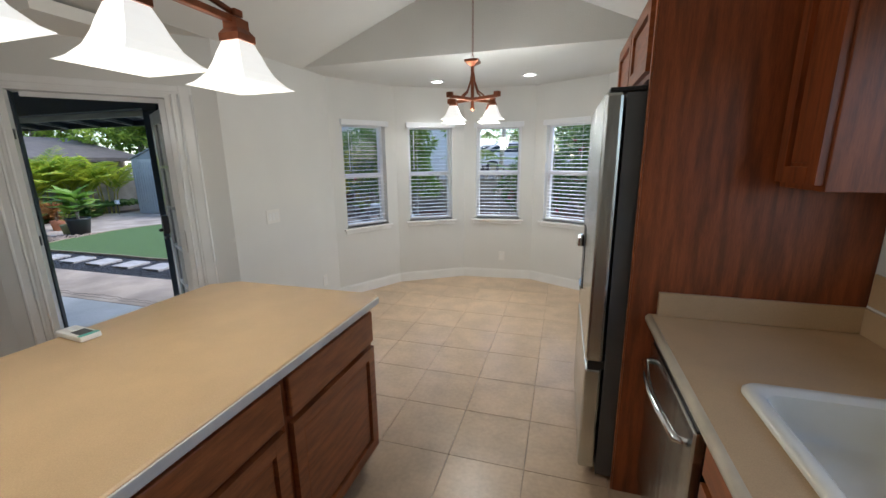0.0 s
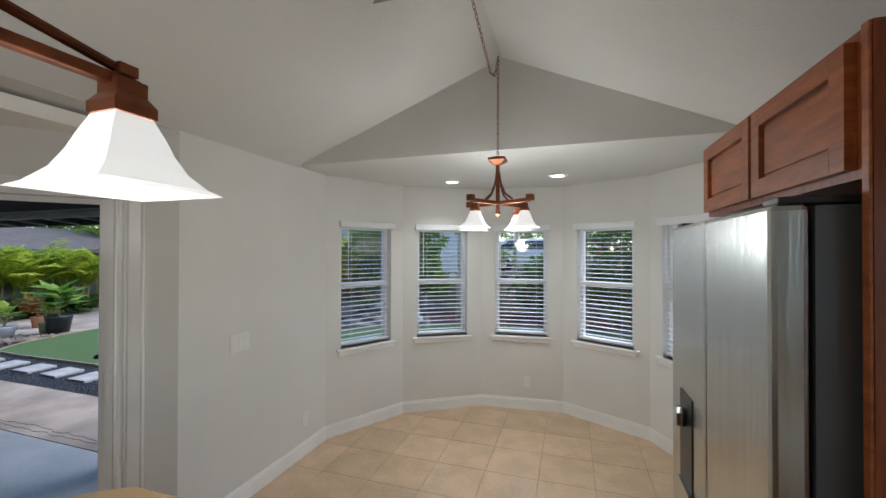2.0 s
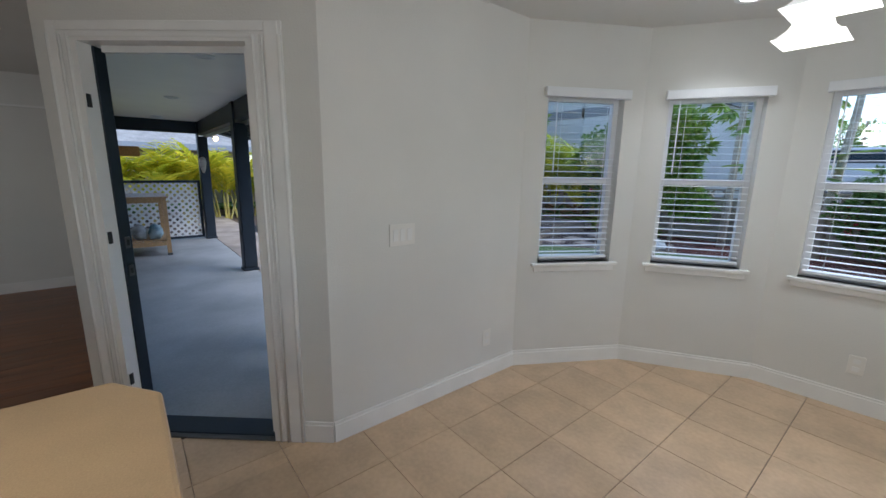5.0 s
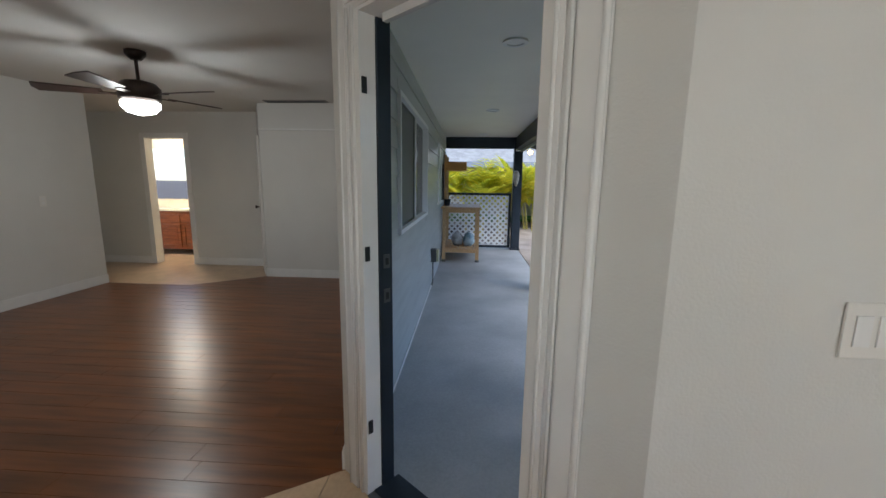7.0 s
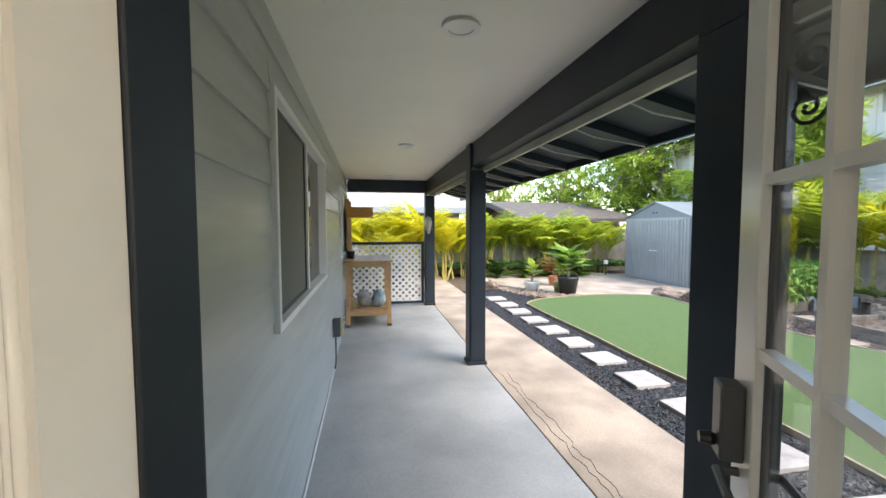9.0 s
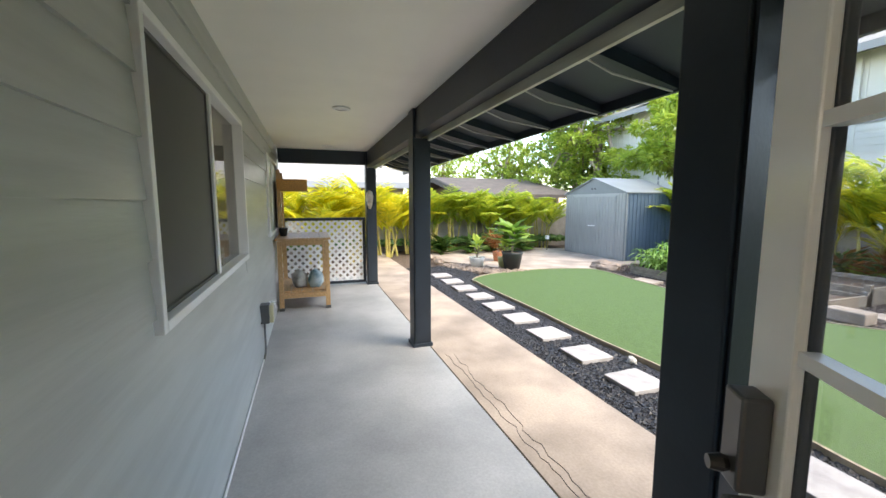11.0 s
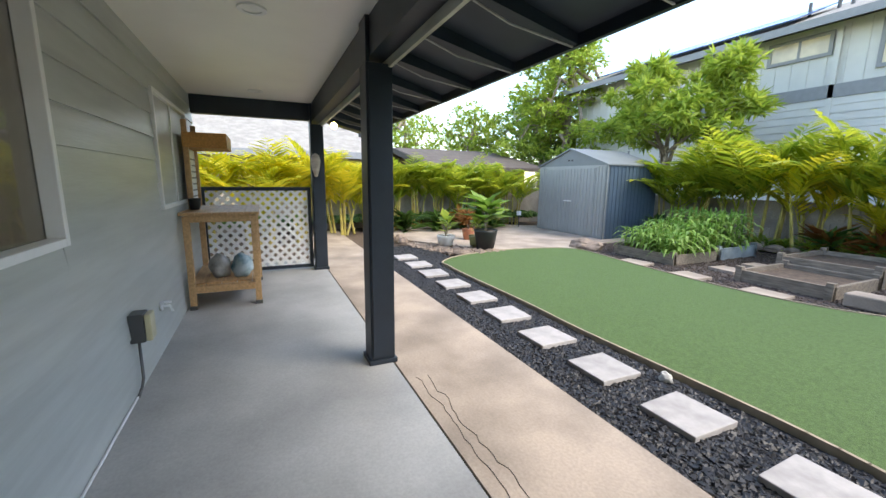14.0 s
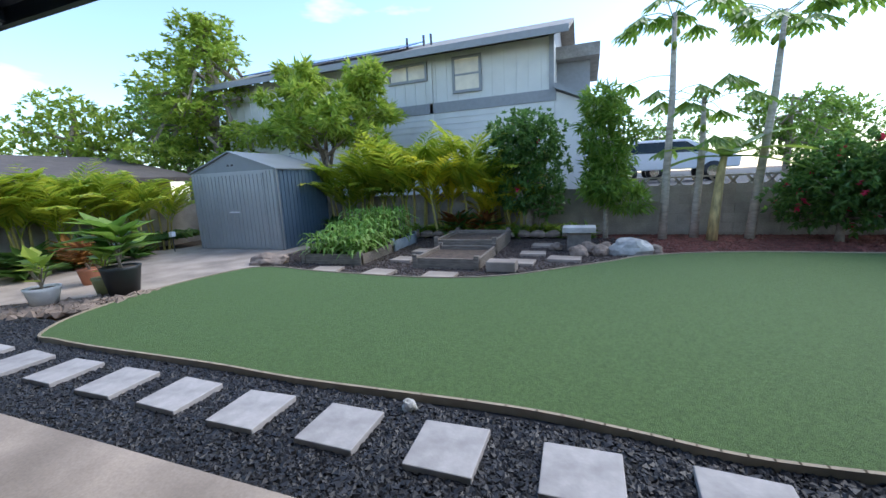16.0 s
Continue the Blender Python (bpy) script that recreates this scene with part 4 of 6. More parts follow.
# ---- living room ----
FNX, FNY = -4.29, -0.76
fan = thing("ceiling_fan", pose(FNX, FNY, H), "dark bronze five-blade ceiling fan with a lit globe", "ceiling fan")
DB = mat("dark_bronze", (0.035, 0.025, 0.020), 0.4, 0.5, vary=0.2)
BLADE = mat("dark_walnut_blade", (0.022, 0.010, 0.007), 0.4, vary=0.3, stretch=(1, 6, 1))
part("canopy", lathe(BM(), [(0.04, -0.07), (0.075, -0.03), (0.075, 0)], 20), DB, fan, smooth=True)
part("downrod", lathe(BM(), [(0.013, -0.24), (0.013, -0.07)], 10), DB, fan)
part("motor", lathe(BM(), [(0.08, -0.40), (0.15, -0.38), (0.155, -0.29), (0.12, -0.25), (0.04, -0.23)], 24), DB, fan, smooth=True)
part("globe", lathe(BM(), [(0.02, -0.505), (0.10, -0.485), (0.14, -0.44), (0.14, -0.405)], 24), CAN, fan, "lit frosted globe", smooth=True)
for k in range(5):
    R = pose(0, 0, -0.34, 0, 0, 72 * k + 10) @ pose(0, 0, 0, 12)
    part("blade", prism(BM(), [(0.24, -0.05), (0.66, -0.075), (0.68, 0.0), (0.66, 0.075), (0.24, 0.05)], -0.004, 0.004, R), BLADE, fan)
    part("blade_iron", bx(0.13, 0.27, -0.02, 0.02, -0.012, -0.005, m=R), DB, fan)
bulb("fan_light", (FNX, FNY, H - 0.56), 8, 0.12)
SWITCHD = mat("door_paint", (0.78, 0.76, 0.72), 0.4, vary=0.02)
# bathroom beyond the hall
# this wall's warm tint stands for lamplight; the side walls stay white
bath = structure("wall_bath", bx(-8.55, -8.45, -5.3, -1.2, 0, 2.5), mat("bath_wall_lamplit", (0.80, 0.70, 0.55), 0.6, vary=0.03), "bathroom wall with warm lamplight put into its color", "wall")
structure("floor_bath", bx(-9.3, -7.13, -5.3, -1.2, -0.25, -0.006), TILE, "beige tile bathroom floor", "floor")
structure("ceiling_bath", bx(-9.3, -7.12, -5.3, -1.2, H, H + 0.1), CEIL, "white bathroom ceiling", "ceiling")
structure("wall_bath_side", bx(-8.449, -7.13, -5.3, -5.2, 0, 2.5), WALL, "white bathroom wall", "wall")
structure("wall_bath_side_2", bx(-8.449, -7.27, -1.3, -1.2, 0, 2.5), WALL, "white bathroom wall", "wall")
vn = thing("bathroom_vanity", pose(-8.44, -4.7, 0), "oak bathroom vanity with a pale top", "vanity")
part("body", bx(0.0, 0.50, 0, 1.9, 0.09, 0.80), OAK_H, vn)
for k in range(4):
    rail_door("door", vn, 0.43, 0.44, pose(0.501, 0.03 + 0.465 * k, 0.12, 0, 0, 90))
    rail_door("drawer", vn, 0.43, 0.14, pose(0.501, 0.03 + 0.465 * k, 0.60, 0, 0, 90))
part("counter", bx(0.0, 0.53, -0.02, 1.92, 0.801, 0.84), SINKW, vn, bevel=0.005)
mi = tagged(obj("bathroom_mirror", bx(-8.448, -8.435, -4.5, -3.0, 1.0, 1.95), mat("mirror", (0.9, 0.9, 0.9), 0.02, 1.0, vary=0.0)), "frameless bathroom mirror above the vanity", "mirror")
bulb("bath_light", (-7.8, -3.3, 2.2), 22, 0.1, (1.0, 0.85, 0.65))
bdr = thing("door_2", pose(-7.12, -3.14, 0, 0, 0, 90), "white casing of the bathroom doorway", "door frame", kind="structure")
for a0, a1, b0, b1 in ((-0.08, 0.0, 0, 2.10), (0.64, 0.72, 0, 2.10), (0.0, 0.64, 2.02, 2.10)):
    part("casing", bx(a0, a1, -0.016, -0.001, b0, b1), TRIM, bdr, bevel=0.003)
for nm, M_ in (("door_3", along((-6.98, -1.22), (-6.50, -0.94))), ("door_4", pose(-6.05, -4.1, 0, 0, 0, 180))):
    d = thing(nm, M_, "white panel door with a dark knob", "door", kind="structure")
    L = 0.55 if nm == "door_3" else 0.8
    part("slab", bx(0, L, -0.03, -0.004, 0.01, 2.0), SWITCHD, d, bevel=0.003)
    for z0, z1 in ((0.2, 0.9), (1.05, 1.85)):
        part("panel", bx(0.09, L - 0.09, -0.036, -0.0305, z0, z1), SWITCHD, d, bevel=0.002)
    part("knob", lathe(BM(), [(0.012, 0), (0.012, 0.03), (0.028, 0.045), (0.02, 0.06)], 14, pose(0.07, -0.031, 0.98, 90)), DB, d, smooth=True)
vent = thing("ceiling_vent", pose(-6.30, -0.30, H), "dark slotted ceiling vent near the end wall", "vent")
part("frame", bx(-0.07, 0.07, -0.42, 0.42, -0.012, -0.001), mat("vent_frame", (0.30, 0.28, 0.26), 0.6, vary=0.05), vent, bevel=0.003)
for k in range(3):
    part("slat", bx(-0.05 + 0.036 * k, -0.025 + 0.036 * k, -0.40, 0.40, -0.018, -0.0125), BLACKP, vent)
ledge = structure("trim_ledge", bx(-6.45, -6.42, -0.90, 1.42, 2.06, 2.085), TRIM, "thin white ledge along the end wall", "trim", bevel=0.004)
for x, y, z in ((-5.2, -2.829, 1.12), (-6.449, 0.2, 0.32)):
    plate(pose(x, y, z, 0, 0, 180 if y < -2 else 90), 0.075, 0.12, [(0, 0.025, 0.016, 0.014), (0, -0.025, 0.016, 0.014)], "white wall outlet in the living room", "outlet")
# tile and plank floors
KEEP = [[(-1.84, -2.83), (1.70, -2.83)] + C[::-1], [(-2.35, -2.83), (-1.84, -2.83), (-1.84, 0.9), (-2.35, 0.9)], [(-2.35, 0.9), (-1.84, 0.9), (-1.84, 2.42), (-2.69, 1.43)]]
TF = tagged(new("floor_tiles"), "square beige ceramic floor tiles", "floor", kind="structure")


def pieces(parent, name, polys, z0, z1, material):
    for p in polys:
        if area(p) > 0.002:
            part(name, prism(BM(), p, z0, z1), material, parent)


T = 0.405
tiles = []
for i in range(-8, 6):
    for j in range(-12, 10):
        x, y = 0.075 + T * i, 1.77 + T * j
        g = 0.0016
        for kp in KEEP:
            tiles.append(clip([(x + g, y + g), (x + T - g, y + g), (x + T - g, y + T - g), (x + g, y + T - g)], kp))
pieces(TF, "tile", [t for t in tiles if t], -0.011, 0.0, TILE)
WF = tagged(new("wood_floor"), "glossy dark reddish brown plank floor", "floor", kind="structure")
WK = [[(-5.86, -2.83), (-2.352, -2.83), (-2.352, 0.9), (-2.69, 1.43), (-5.86, 1.43)], [(-6.45, -0.91), (-5.86, -1.67), (-5.86, 1.43), (-6.45, 1.43)]]
planks = []
for i in range(32):
    off = random.random() * 1.2
    for j in range(-1, 4):
        x, y = -6.46 + 0.13 * i, -2.9 + off + 1.22 * j
        for kp in WK:
            planks.append(clip([(x + 0.0012, y), (x + 0.1288, y), (x + 0.1288, y + 1.217), (x + 0.0012, y + 1.217)], kp))
pieces(WF, "plank", [p for p in planks if p], -0.011, 0.0, PLANK)
structure("floor_hall", prism(BM(), [(-7.12, -4.1), (-5.87, -4.1), (-5.87, -1.67), (-6.45, -0.91), (-7.12, -1.3)], -0.2, -0.003), TILE, "beige tile hall floor", "floor")


# ---- patio things ----
GX = -9.66
gate = thing("lattice_gate", pose(GX, 1.52, P), "white lattice gate panel in a dark navy frame", "gate")
GW, GH = 1.40, 1.22
for a0, a1, b0, b1 in ((0, 0.05, 0.03, GH), (GW - 0.05, GW, 0.03, GH), (0.05, GW - 0.05, 0.03, 0.08), (0.05, GW - 0.05, GH - 0.05, GH)):
    part("frame", bx(-0.02, 0.02, a0, a1, b0, b1), NAVY, gate, bevel=0.003)
for sgn, xo in ((1, -0.006), (-1, 0.006)):
    k = -14
    while k < 26:
        c0 = 0.125 * k
        # a 45 degree strip clipped to the panel
        w2 = 0.0285
        if sgn > 0:
            q = [(c0 - w2, -0.2), (c0 + w2, -0.2), (c0 + w2 + 1.7, 1.5), (c0 - w2 + 1.7, 1.5)]
        else:
            q = [(c0 - w2, -0.2), (c0 + w2, -0.2), (c0 + w2 - 1.7, 1.5), (c0 - w2 - 1.7, 1.5)]
        q = clip(q, [(0.05, 0.08), (GW - 0.05, 0.08), (GW - 0.05, GH - 0.05), (0.05, GH - 0.05)])
        if q:
            part("lattice_strip", prism(BM(), q, xo - 0.005, xo + 0.005, Matrix(((0, 0, 1, 0), (1, 0, 0, 0), (0, 1, 0, 0), (0, 0, 0, 1)))), LATTICE, gate)
        k += 1
part("latch", tube(BM(), [(0.03, GW + 0.05, 0.95), (0.05, GW + 0.05, 0.90), (0.05, GW + 0.05, 0.78)], 0.008, 6), BLACKP, gate, "dark metal latch")
wj = tagged(obj("hanging_shell_ornament", lathe(BM(), [(0.02, -0.30), (0.05, -0.2), (0.07, -0.08), (0.05, 0.0), (0.01, 0.03)], 12, pose(-9.50, 2.99, 1.62)), PALE_BARK, smooth=True), "pale hanging shell ornament on the far post", "ornament")

bn = thing("potting_bench", pose(-8.10, 1.53, P), "pale wooden potting bench with a lower shelf and hutch", "potting bench")
BL, BWD = 1.15, 0.68
for x in (-0.03, -BL + 0.03):
    for y in (0.035, BWD - 0.035):
        part("leg", bx(x - 0.03, x + 0.03, y - 0.03, y + 0.03, 0.04, 0.96), PINE, bn, bevel=0.003)
        part("caster", bx(x - 0.05, x + 0.05, y - 0.035, y + 0.035, 0, 0.04), GRAY_S, bn, "gray foot block", bevel=0.004)
for z in (0.90, 0.17):
    part("end_rail", bx(-0.065, -0.0, 0.066, BWD - 0.066, z, z + 0.07), PINE, bn)
    part("side_rail", bx(-BL + 0.065, -0.065, BWD - 0.06, BWD - 0.02, z, z + 0.07), PINE, bn)
    part("side_rail", bx(-BL + 0.065, -0.065, 0.02, 0.06, z, z + 0.07), PINE, bn)
for k in range(5):
    y = -0.02 + 0.145 * k
    part("top_board", bx(-BL - 0.03, 0.03, y, y + 0.142, 0.971, 1.0), PINE, bn, bevel=0.003)
    part("shelf_board", bx(-BL + 0.066, -0.066, y + 0.03, y + 0.168 if k < 4 else y + 0.10, 0.2405, 0.26), PINE, bn, bevel=0.002)
part("hutch_post", bx(-BL - 0.02, -BL + 0.03, 0.0, 0.05, 1.001, 1.95), PINE, bn)
part("hutch_post", bx(-0.55, -0.50, 0.0, 0.05, 1.001, 1.95), PINE, bn)
part("hutch_box", bx(-BL - 0.03, -0.48, 0.0, 0.42, 1.66, 1.82), mat("orange_box_wood", (0.50, 0.25, 0.07), 0.5, vary=0.15, stretch=(1, 6, 6)), bn, "orange-brown wooden hutch box", bevel=0.004)
part("back_sheet", bx(-BL, -0.55, 0.005, 0.02, 1.05, 1.655), VINYL, bn, "white printed back sheet")
for k in range(7):
    part("print_bar", bx(-BL + 0.05, -0.75 - 0.04 * (k % 3), 0.0205, 0.0225, 1.12 + 0.07 * k, 1.135 + 0.07 * k), GRAY_S, bn)


def sack(name, m, material, label, cat):
    bm = BM()
    bmesh.ops.create_icosphere(bm, subdivisions=3, radius=1)
    for v in bm.verts:
        n = noise.noise(v.co * 1.7) * 0.22 + noise.noise(v.co * 5) * 0.05
        v.co = m @ Vector((v.co.x * 0.13 * (1 + n), v.co.y * 0.10 * (1 + n), max(v.co.z, -0.75) * 0.15 * (1 + n)))
    return tagged(obj(name, bm, material, smooth=True), label, cat)


sack("soil_bag", pose(-8.45, 1.80, P + 0.37, 0, 0, 30), mat("gray_bag", (0.42, 0.42, 0.40), 0.5, vary=0.4, scale=9, bump=0.4, bump_scale=20), "crumpled gray soil bag on the bench shelf", "bag")
sack("fertilizer_bag", pose(-8.40, 2.02, P + 0.37, 0, 0, -20), mat("blue_bag", (0.10, 0.28, 0.36), 0.4, vary=0.5, scale=8, tint=(0.45, 0.55, 0.58), bump=0.4, bump_scale=20), "blue and white plastic bag on the bench shelf", "bag")
jar = thing("small_black_pot", pose(-8.55, 1.60, P + 1.0), "small black plastic nursery pot on the bench", "pot")
part("pot", lathe(BM(), [(0.045, 0), (0.06, 0.11), (0.064, 0.12), (0.055, 0.12), (0.05, 0.06)], 16), POTB, jar, smooth=True)

eb = thing("outdoor_outlet", pose(-6.42, SY, 0.38), "gray weatherproof outlet box with a cable on the siding", "outlet")
part("box", bx(-0.06, 0.06, -0.01, 0.07, -0.09, 0.09), GRAY_S, eb, bevel=0.006)
part("cover", bx(-0.055, 0.055, 0.071, 0.105, -0.085, 0.085), mat("yellowed_cover", (0.50, 0.45, 0.27), 0.3), eb, "yellowed clear cover", bevel=0.008)
part("conduit", tube(BM(), [(0.0, 0.02, -0.09), (0.0, 0.02, -0.34), (0.05, 0.02, -0.38), (0.12, 0.015, -0.41)], 0.009, 8), GRAY_S, eb, "gray cable", smooth=True)
part("cable", tube(BM(), [(0.12, 0.012, -0.41), (1.2, 0.012, -0.415), (3.3, 0.012, -0.415)], 0.007, 6), VINYL, eb, "white cable along the wall base")
sp2 = thing("hose_tap", pose(-7.12, SY, 0.30), "white hose tap with a dripping spout", "tap")
part("flange", lathe(BM(), [(0.035, 0), (0.035, 0.012)], 14, pose(0, 0, 0, -90)), VINYL, sp2)
part("spout", tube(BM(), [(0, 0.0, 0), (0, 0.06, 0), (0, 0.075, -0.05)], 0.012, 8), VINYL, sp2)
part("wheel", lathe(BM(), [(0.03, 0), (0.03, 0.01)], 12, pose(0, 0.045, 0.025)), VINYL, sp2)
fl = thing("flood_light", pose(-9.2, 3.20, 1.98), "small lit outdoor flood light under the eave", "outdoor lamp")
part("bracket", tube(BM(), [(0, -0.08, 0.06), (0, 0.0, 0.03)], 0.01, 6), GRAY_S, fl)
part("head", lathe(BM(), [(0.02, 0), (0.05, 0.08), (0.05, 0.09)], 14, pose(0, 0, 0.03, 0, 100, 0)), GRAY_S, fl)
part("lens", lathe(BM(), [(0.045, 0.091), (0.03, 0.10)], 14, pose(0, 0, 0.03, 0, 100, 0)), mat("amber_lens", (1.0, 0.6, 0.2), 0.4, vary=0, emit=6), fl, "glowing amber lens")
br = thing("scroll_bracket", pose(-3.08, 3.06, 1.86), "black wrought iron scroll bracket on the post", "bracket")
part("arm", bx(0.0, 0.30, -0.008, 0.008, 0.12, 0.135), BLACKP, br)
part("back_bar", bx(-0.0, 0.012, -0.012, 0.012, -0.2, 0.135), BLACKP, br)
part("scroll", tube(BM(), [(0.07 + 0.06 * (1 - k / 26) * math.cos(k * 0.45), 0, 0.04 + 0.06 * (1 - k / 26) * math.sin(k * 0.45)) for k in range(24)], 0.006, 6), BLACKP, br)
part("scroll", tube(BM(), [(0.06 + 0.05 * (1 - k / 26) * math.cos(-k * 0.45), 0, -0.09 + 0.05 * (1 - k / 26) * math.sin(-k * 0.45)) for k in range(24)], 0.006, 6), BLACKP, br)

# ---- stepping slabs ----
for k in range(11):
    st = BM()
    w = 0.18
    jit = [(-w + random.uniform(-.008, .008), -w + random.uniform(-.01, .01)), (w + random.uniform(-.01, .01), -w + random.uniform(-.008, .008)), (w + random.uniform(-.01, .01), w + random.uniform(-.01, .01)), (-w + random.uniform(-.01, .01), w + random.uniform(-.01, .01))]
    prism(st, jit, 0, 0.045)
    ob = obj("stepping_slab", st, SLAB, bevel=0.006)
    ob.matrix_basis = pose(-3.58 - 0.642 * k, 4.495, P - 0.034, 0, 0, random.uniform(-2, 2))
    tagged(ob, "square pale stone stepping slab in black gravel", "stepping stone", "stepping slabs")
for (x, y, sx, sy) in ((-8.2, 8.05, .24, .18), (-7.2, 8.0, .22, .18), (-6.2, 7.98, .24, .16), (-7.25, 9.0, .2, .17), (-7.2, 9.8, .2, .17), (-5.2, 9.0, .22, .18), (-5.1, 9.75, .22, .16), (-5.0, 10.6, .22, .16), (-4.55, 9.35, .26, .16)):
    ob = obj("garden_slab", prism(BM(), [(-sx, -sy), (sx, -sy * .9), (sx * .95, sy), (-sx, sy)], 0, 0.05), CONC2, bevel=0.006)
    ob.matrix_basis = pose(x, y, P - 0.046, 0, 0, random.uniform(-8, 8))
    tagged(ob, "tan stone stepping slab in dark mulch", "stepping stone", "garden slabs")

# loose lava stones
PEB = np.random.RandomState(3)


def pebble_field(name, material, label, count, x0, x1, y0, y1, z, size, keep=None):
    base = [Vector(v) for v in ((1, 0, 0), (-1, 0, 0), (0, 1, 0), (0, -1, 0), (0, 0, 1), (0, 0, -1))]
    faces = ((0, 2, 4), (2, 1, 4), (1, 3, 4), (3, 0, 4), (2, 0, 5), (1, 2, 5), (3, 1, 5), (0, 3, 5))
    vs, fs = [], []
    for _ in range(count):
        x, y = PEB.uniform(x0, x1), PEB.uniform(y0, y1)
        if keep and not keep(x, y):
            continue
        s = size * PEB.uniform(0.5, 1.4)
        R = Euler(PEB.uniform(0, 6.28, 3)).to_matrix()
        o = len(vs)
        for b_ in base:
            v = R @ (b_ * s * PEB.uniform(0.7, 1.2))
            vs.append((x + v.x, y + v.y, z + v.z * 0.7))
        fs += [tuple(o + i for i in f) for f in faces]
    me = bpy.data.meshes.new(name)
    me.from_pydata(vs, [], fs)
    me.materials.append(material)
    return tagged(new(name, me), label, "gravel", kind="stuff")


LAVA = mat("lava_stone", (0.020, 0.020, 0.023), 0.5, vary=0.5, scale=25, spec=0.4)
pebble_field("lava_gravel", LAVA, "loose black lava gravel", 26000, -10.4, -2.6, 4.01, 4.86, P - 0.03, 0.020)
pebble_field("lava_gravel", LAVA, "loose black lava gravel by the lawn", 6000, -11.2, -9.3, 4.05, 5.3, P - 0.03, 0.022)
pebble_field("mulch_chips", mat("mulch_chip", (0.075, 0.055, 0.045), 0.9, vary=0.4), "dark mulch chips of the vegetable garden", 14000, -10.0, -3.6, 7.8, 11.6, P - 0.04, 0.022, lambda x, y: y > 7.9 + 0.5 * max(0, x + 5.2))
pebble_field("red_mulch_chips", mat("red_chip", (0.17, 0.06, 0.045), 0.9, vary=0.4), "red mulch chips under the trees", 12000, -4.0, 5.0, 10.2, 12.3, P - 0.05, 0.025)
pebble_field("river_stones", ROCK, "brown river stones around the pots", 700, -11.4, -9.85, 5.0, 6.6, P - 0.02, 0.07, lambda x, y: y < 5.2 + (x + 11.4) * 0.95 and y > 4.75 + (x + 11.4) * 0.55)
bm = BM()
# the cracks in the walkway
for off, amp in ((3.19, 0.03), (3.25, 0.04)):
    x, y = -2.6, off
    for k in range(60):
        x2, y2 = x - 0.055, off + amp * noise.noise(Vector((k * 0.35, off * 9, 0))) + 0.012 * random.uniform(-1, 1)
        box(bm, 0, math.dist((x, y), (x2, y2)) + 0.004, -0.0013, 0.0013, P - 0.002, P + 0.0006, along((x, y), (x2, y2)))
        x, y = x2, y2
structure("walkway_cracks", bm, CRACK, "thin dark cracks in the walkway", "crack")


def rock(m, sx, sy, sz, material, label, seed, name="rock"):
    bm = BM()
    bmesh.ops.create_icosphere(bm, subdivisions=3, radius=1)
    for v in bm.verts:
        n = 0.35 * noise.noise(v.co * 1.3 + Vector((seed, 0, 0))) + 0.12 * noise.noise(v.co * 4 + Vector((0, seed, 0)))
        c = v.co * (1 + n)
        v.co = Vector((c.x * sx, c.y * sy, max(c.z, -0.5) * sz))
    ob = obj(name, bm, material)
    ob.matrix_basis = m
    return tagged(ob, label, "rock", "garden rocks")


rock(pose(-9.75, 8.38, P + 0.02, 0, 0, 20), 0.36, 0.2, 0.15, ROCK, "flat brown rock at the lawn's edge", 1)
rock(pose(-3.55, 9.95, P + 0.05), 0.32, 0.22, 0.22, ROCKL, "large pale gray rock by the stone bench", 2)
for i, (x, y, s) in enumerate(((-4.35, 9.75, .16), (-4.0, 9.85, .15), (-3.15, 10.0, .13), (-4.75, 10.2, .12), (-4.2, 10.05, .17), (-3.9, 10.2, .14), (-12.3, 4.9, .16), (-12.0, 5.05, .14), (-11.6, 5.0, .12), (-12.7, 4.95, .15))):
    rock(pose(x, y, P + 0.02, 0, 0, 50 * i), s, s * .8, s * .75, ROCK, "rounded brown garden rock", 3 + i)
tagged(rock(pose(-5.22, 4.80, P - 0.01), 0.045, 0.04, 0.045, ROCKL, "small pale round stone in the gravel", 40), category="stone")
for k in range(12):
    rock(pose(-8.2 + 0.33 * k, 11.55 + 0.03 * (k % 3), P + 0.05, 0, 0, 20 * k), 0.17, 0.10, 0.10, ROCK, "reddish brown edging stone of the plant bed", 50 + k, "edging_stone")
tagged(obj("stone_block", bx(-5.62, -5.18, 8.35, 8.62, P - 0.04, P + 0.12), CONC2, bevel=0.02), "tan stone block beside the planter box", "stone")
sb = thing("stone_bench", pose(-4.35, 10.25, P), "small bench of a pale stone slab on a block", "stone bench")
part("seat", bx(-0.28, 0.28, -0.2, 0.2, 0.30, 0.40), ROCKL, sb, bevel=0.012)
part("pedestal", bx(-0.20, 0.20, -0.13, 0.13, -0.03, 0.2995), mat("dark_block", (0.20, 0.18, 0.16), 0.9, vary=0.2), sb, bevel=0.008)


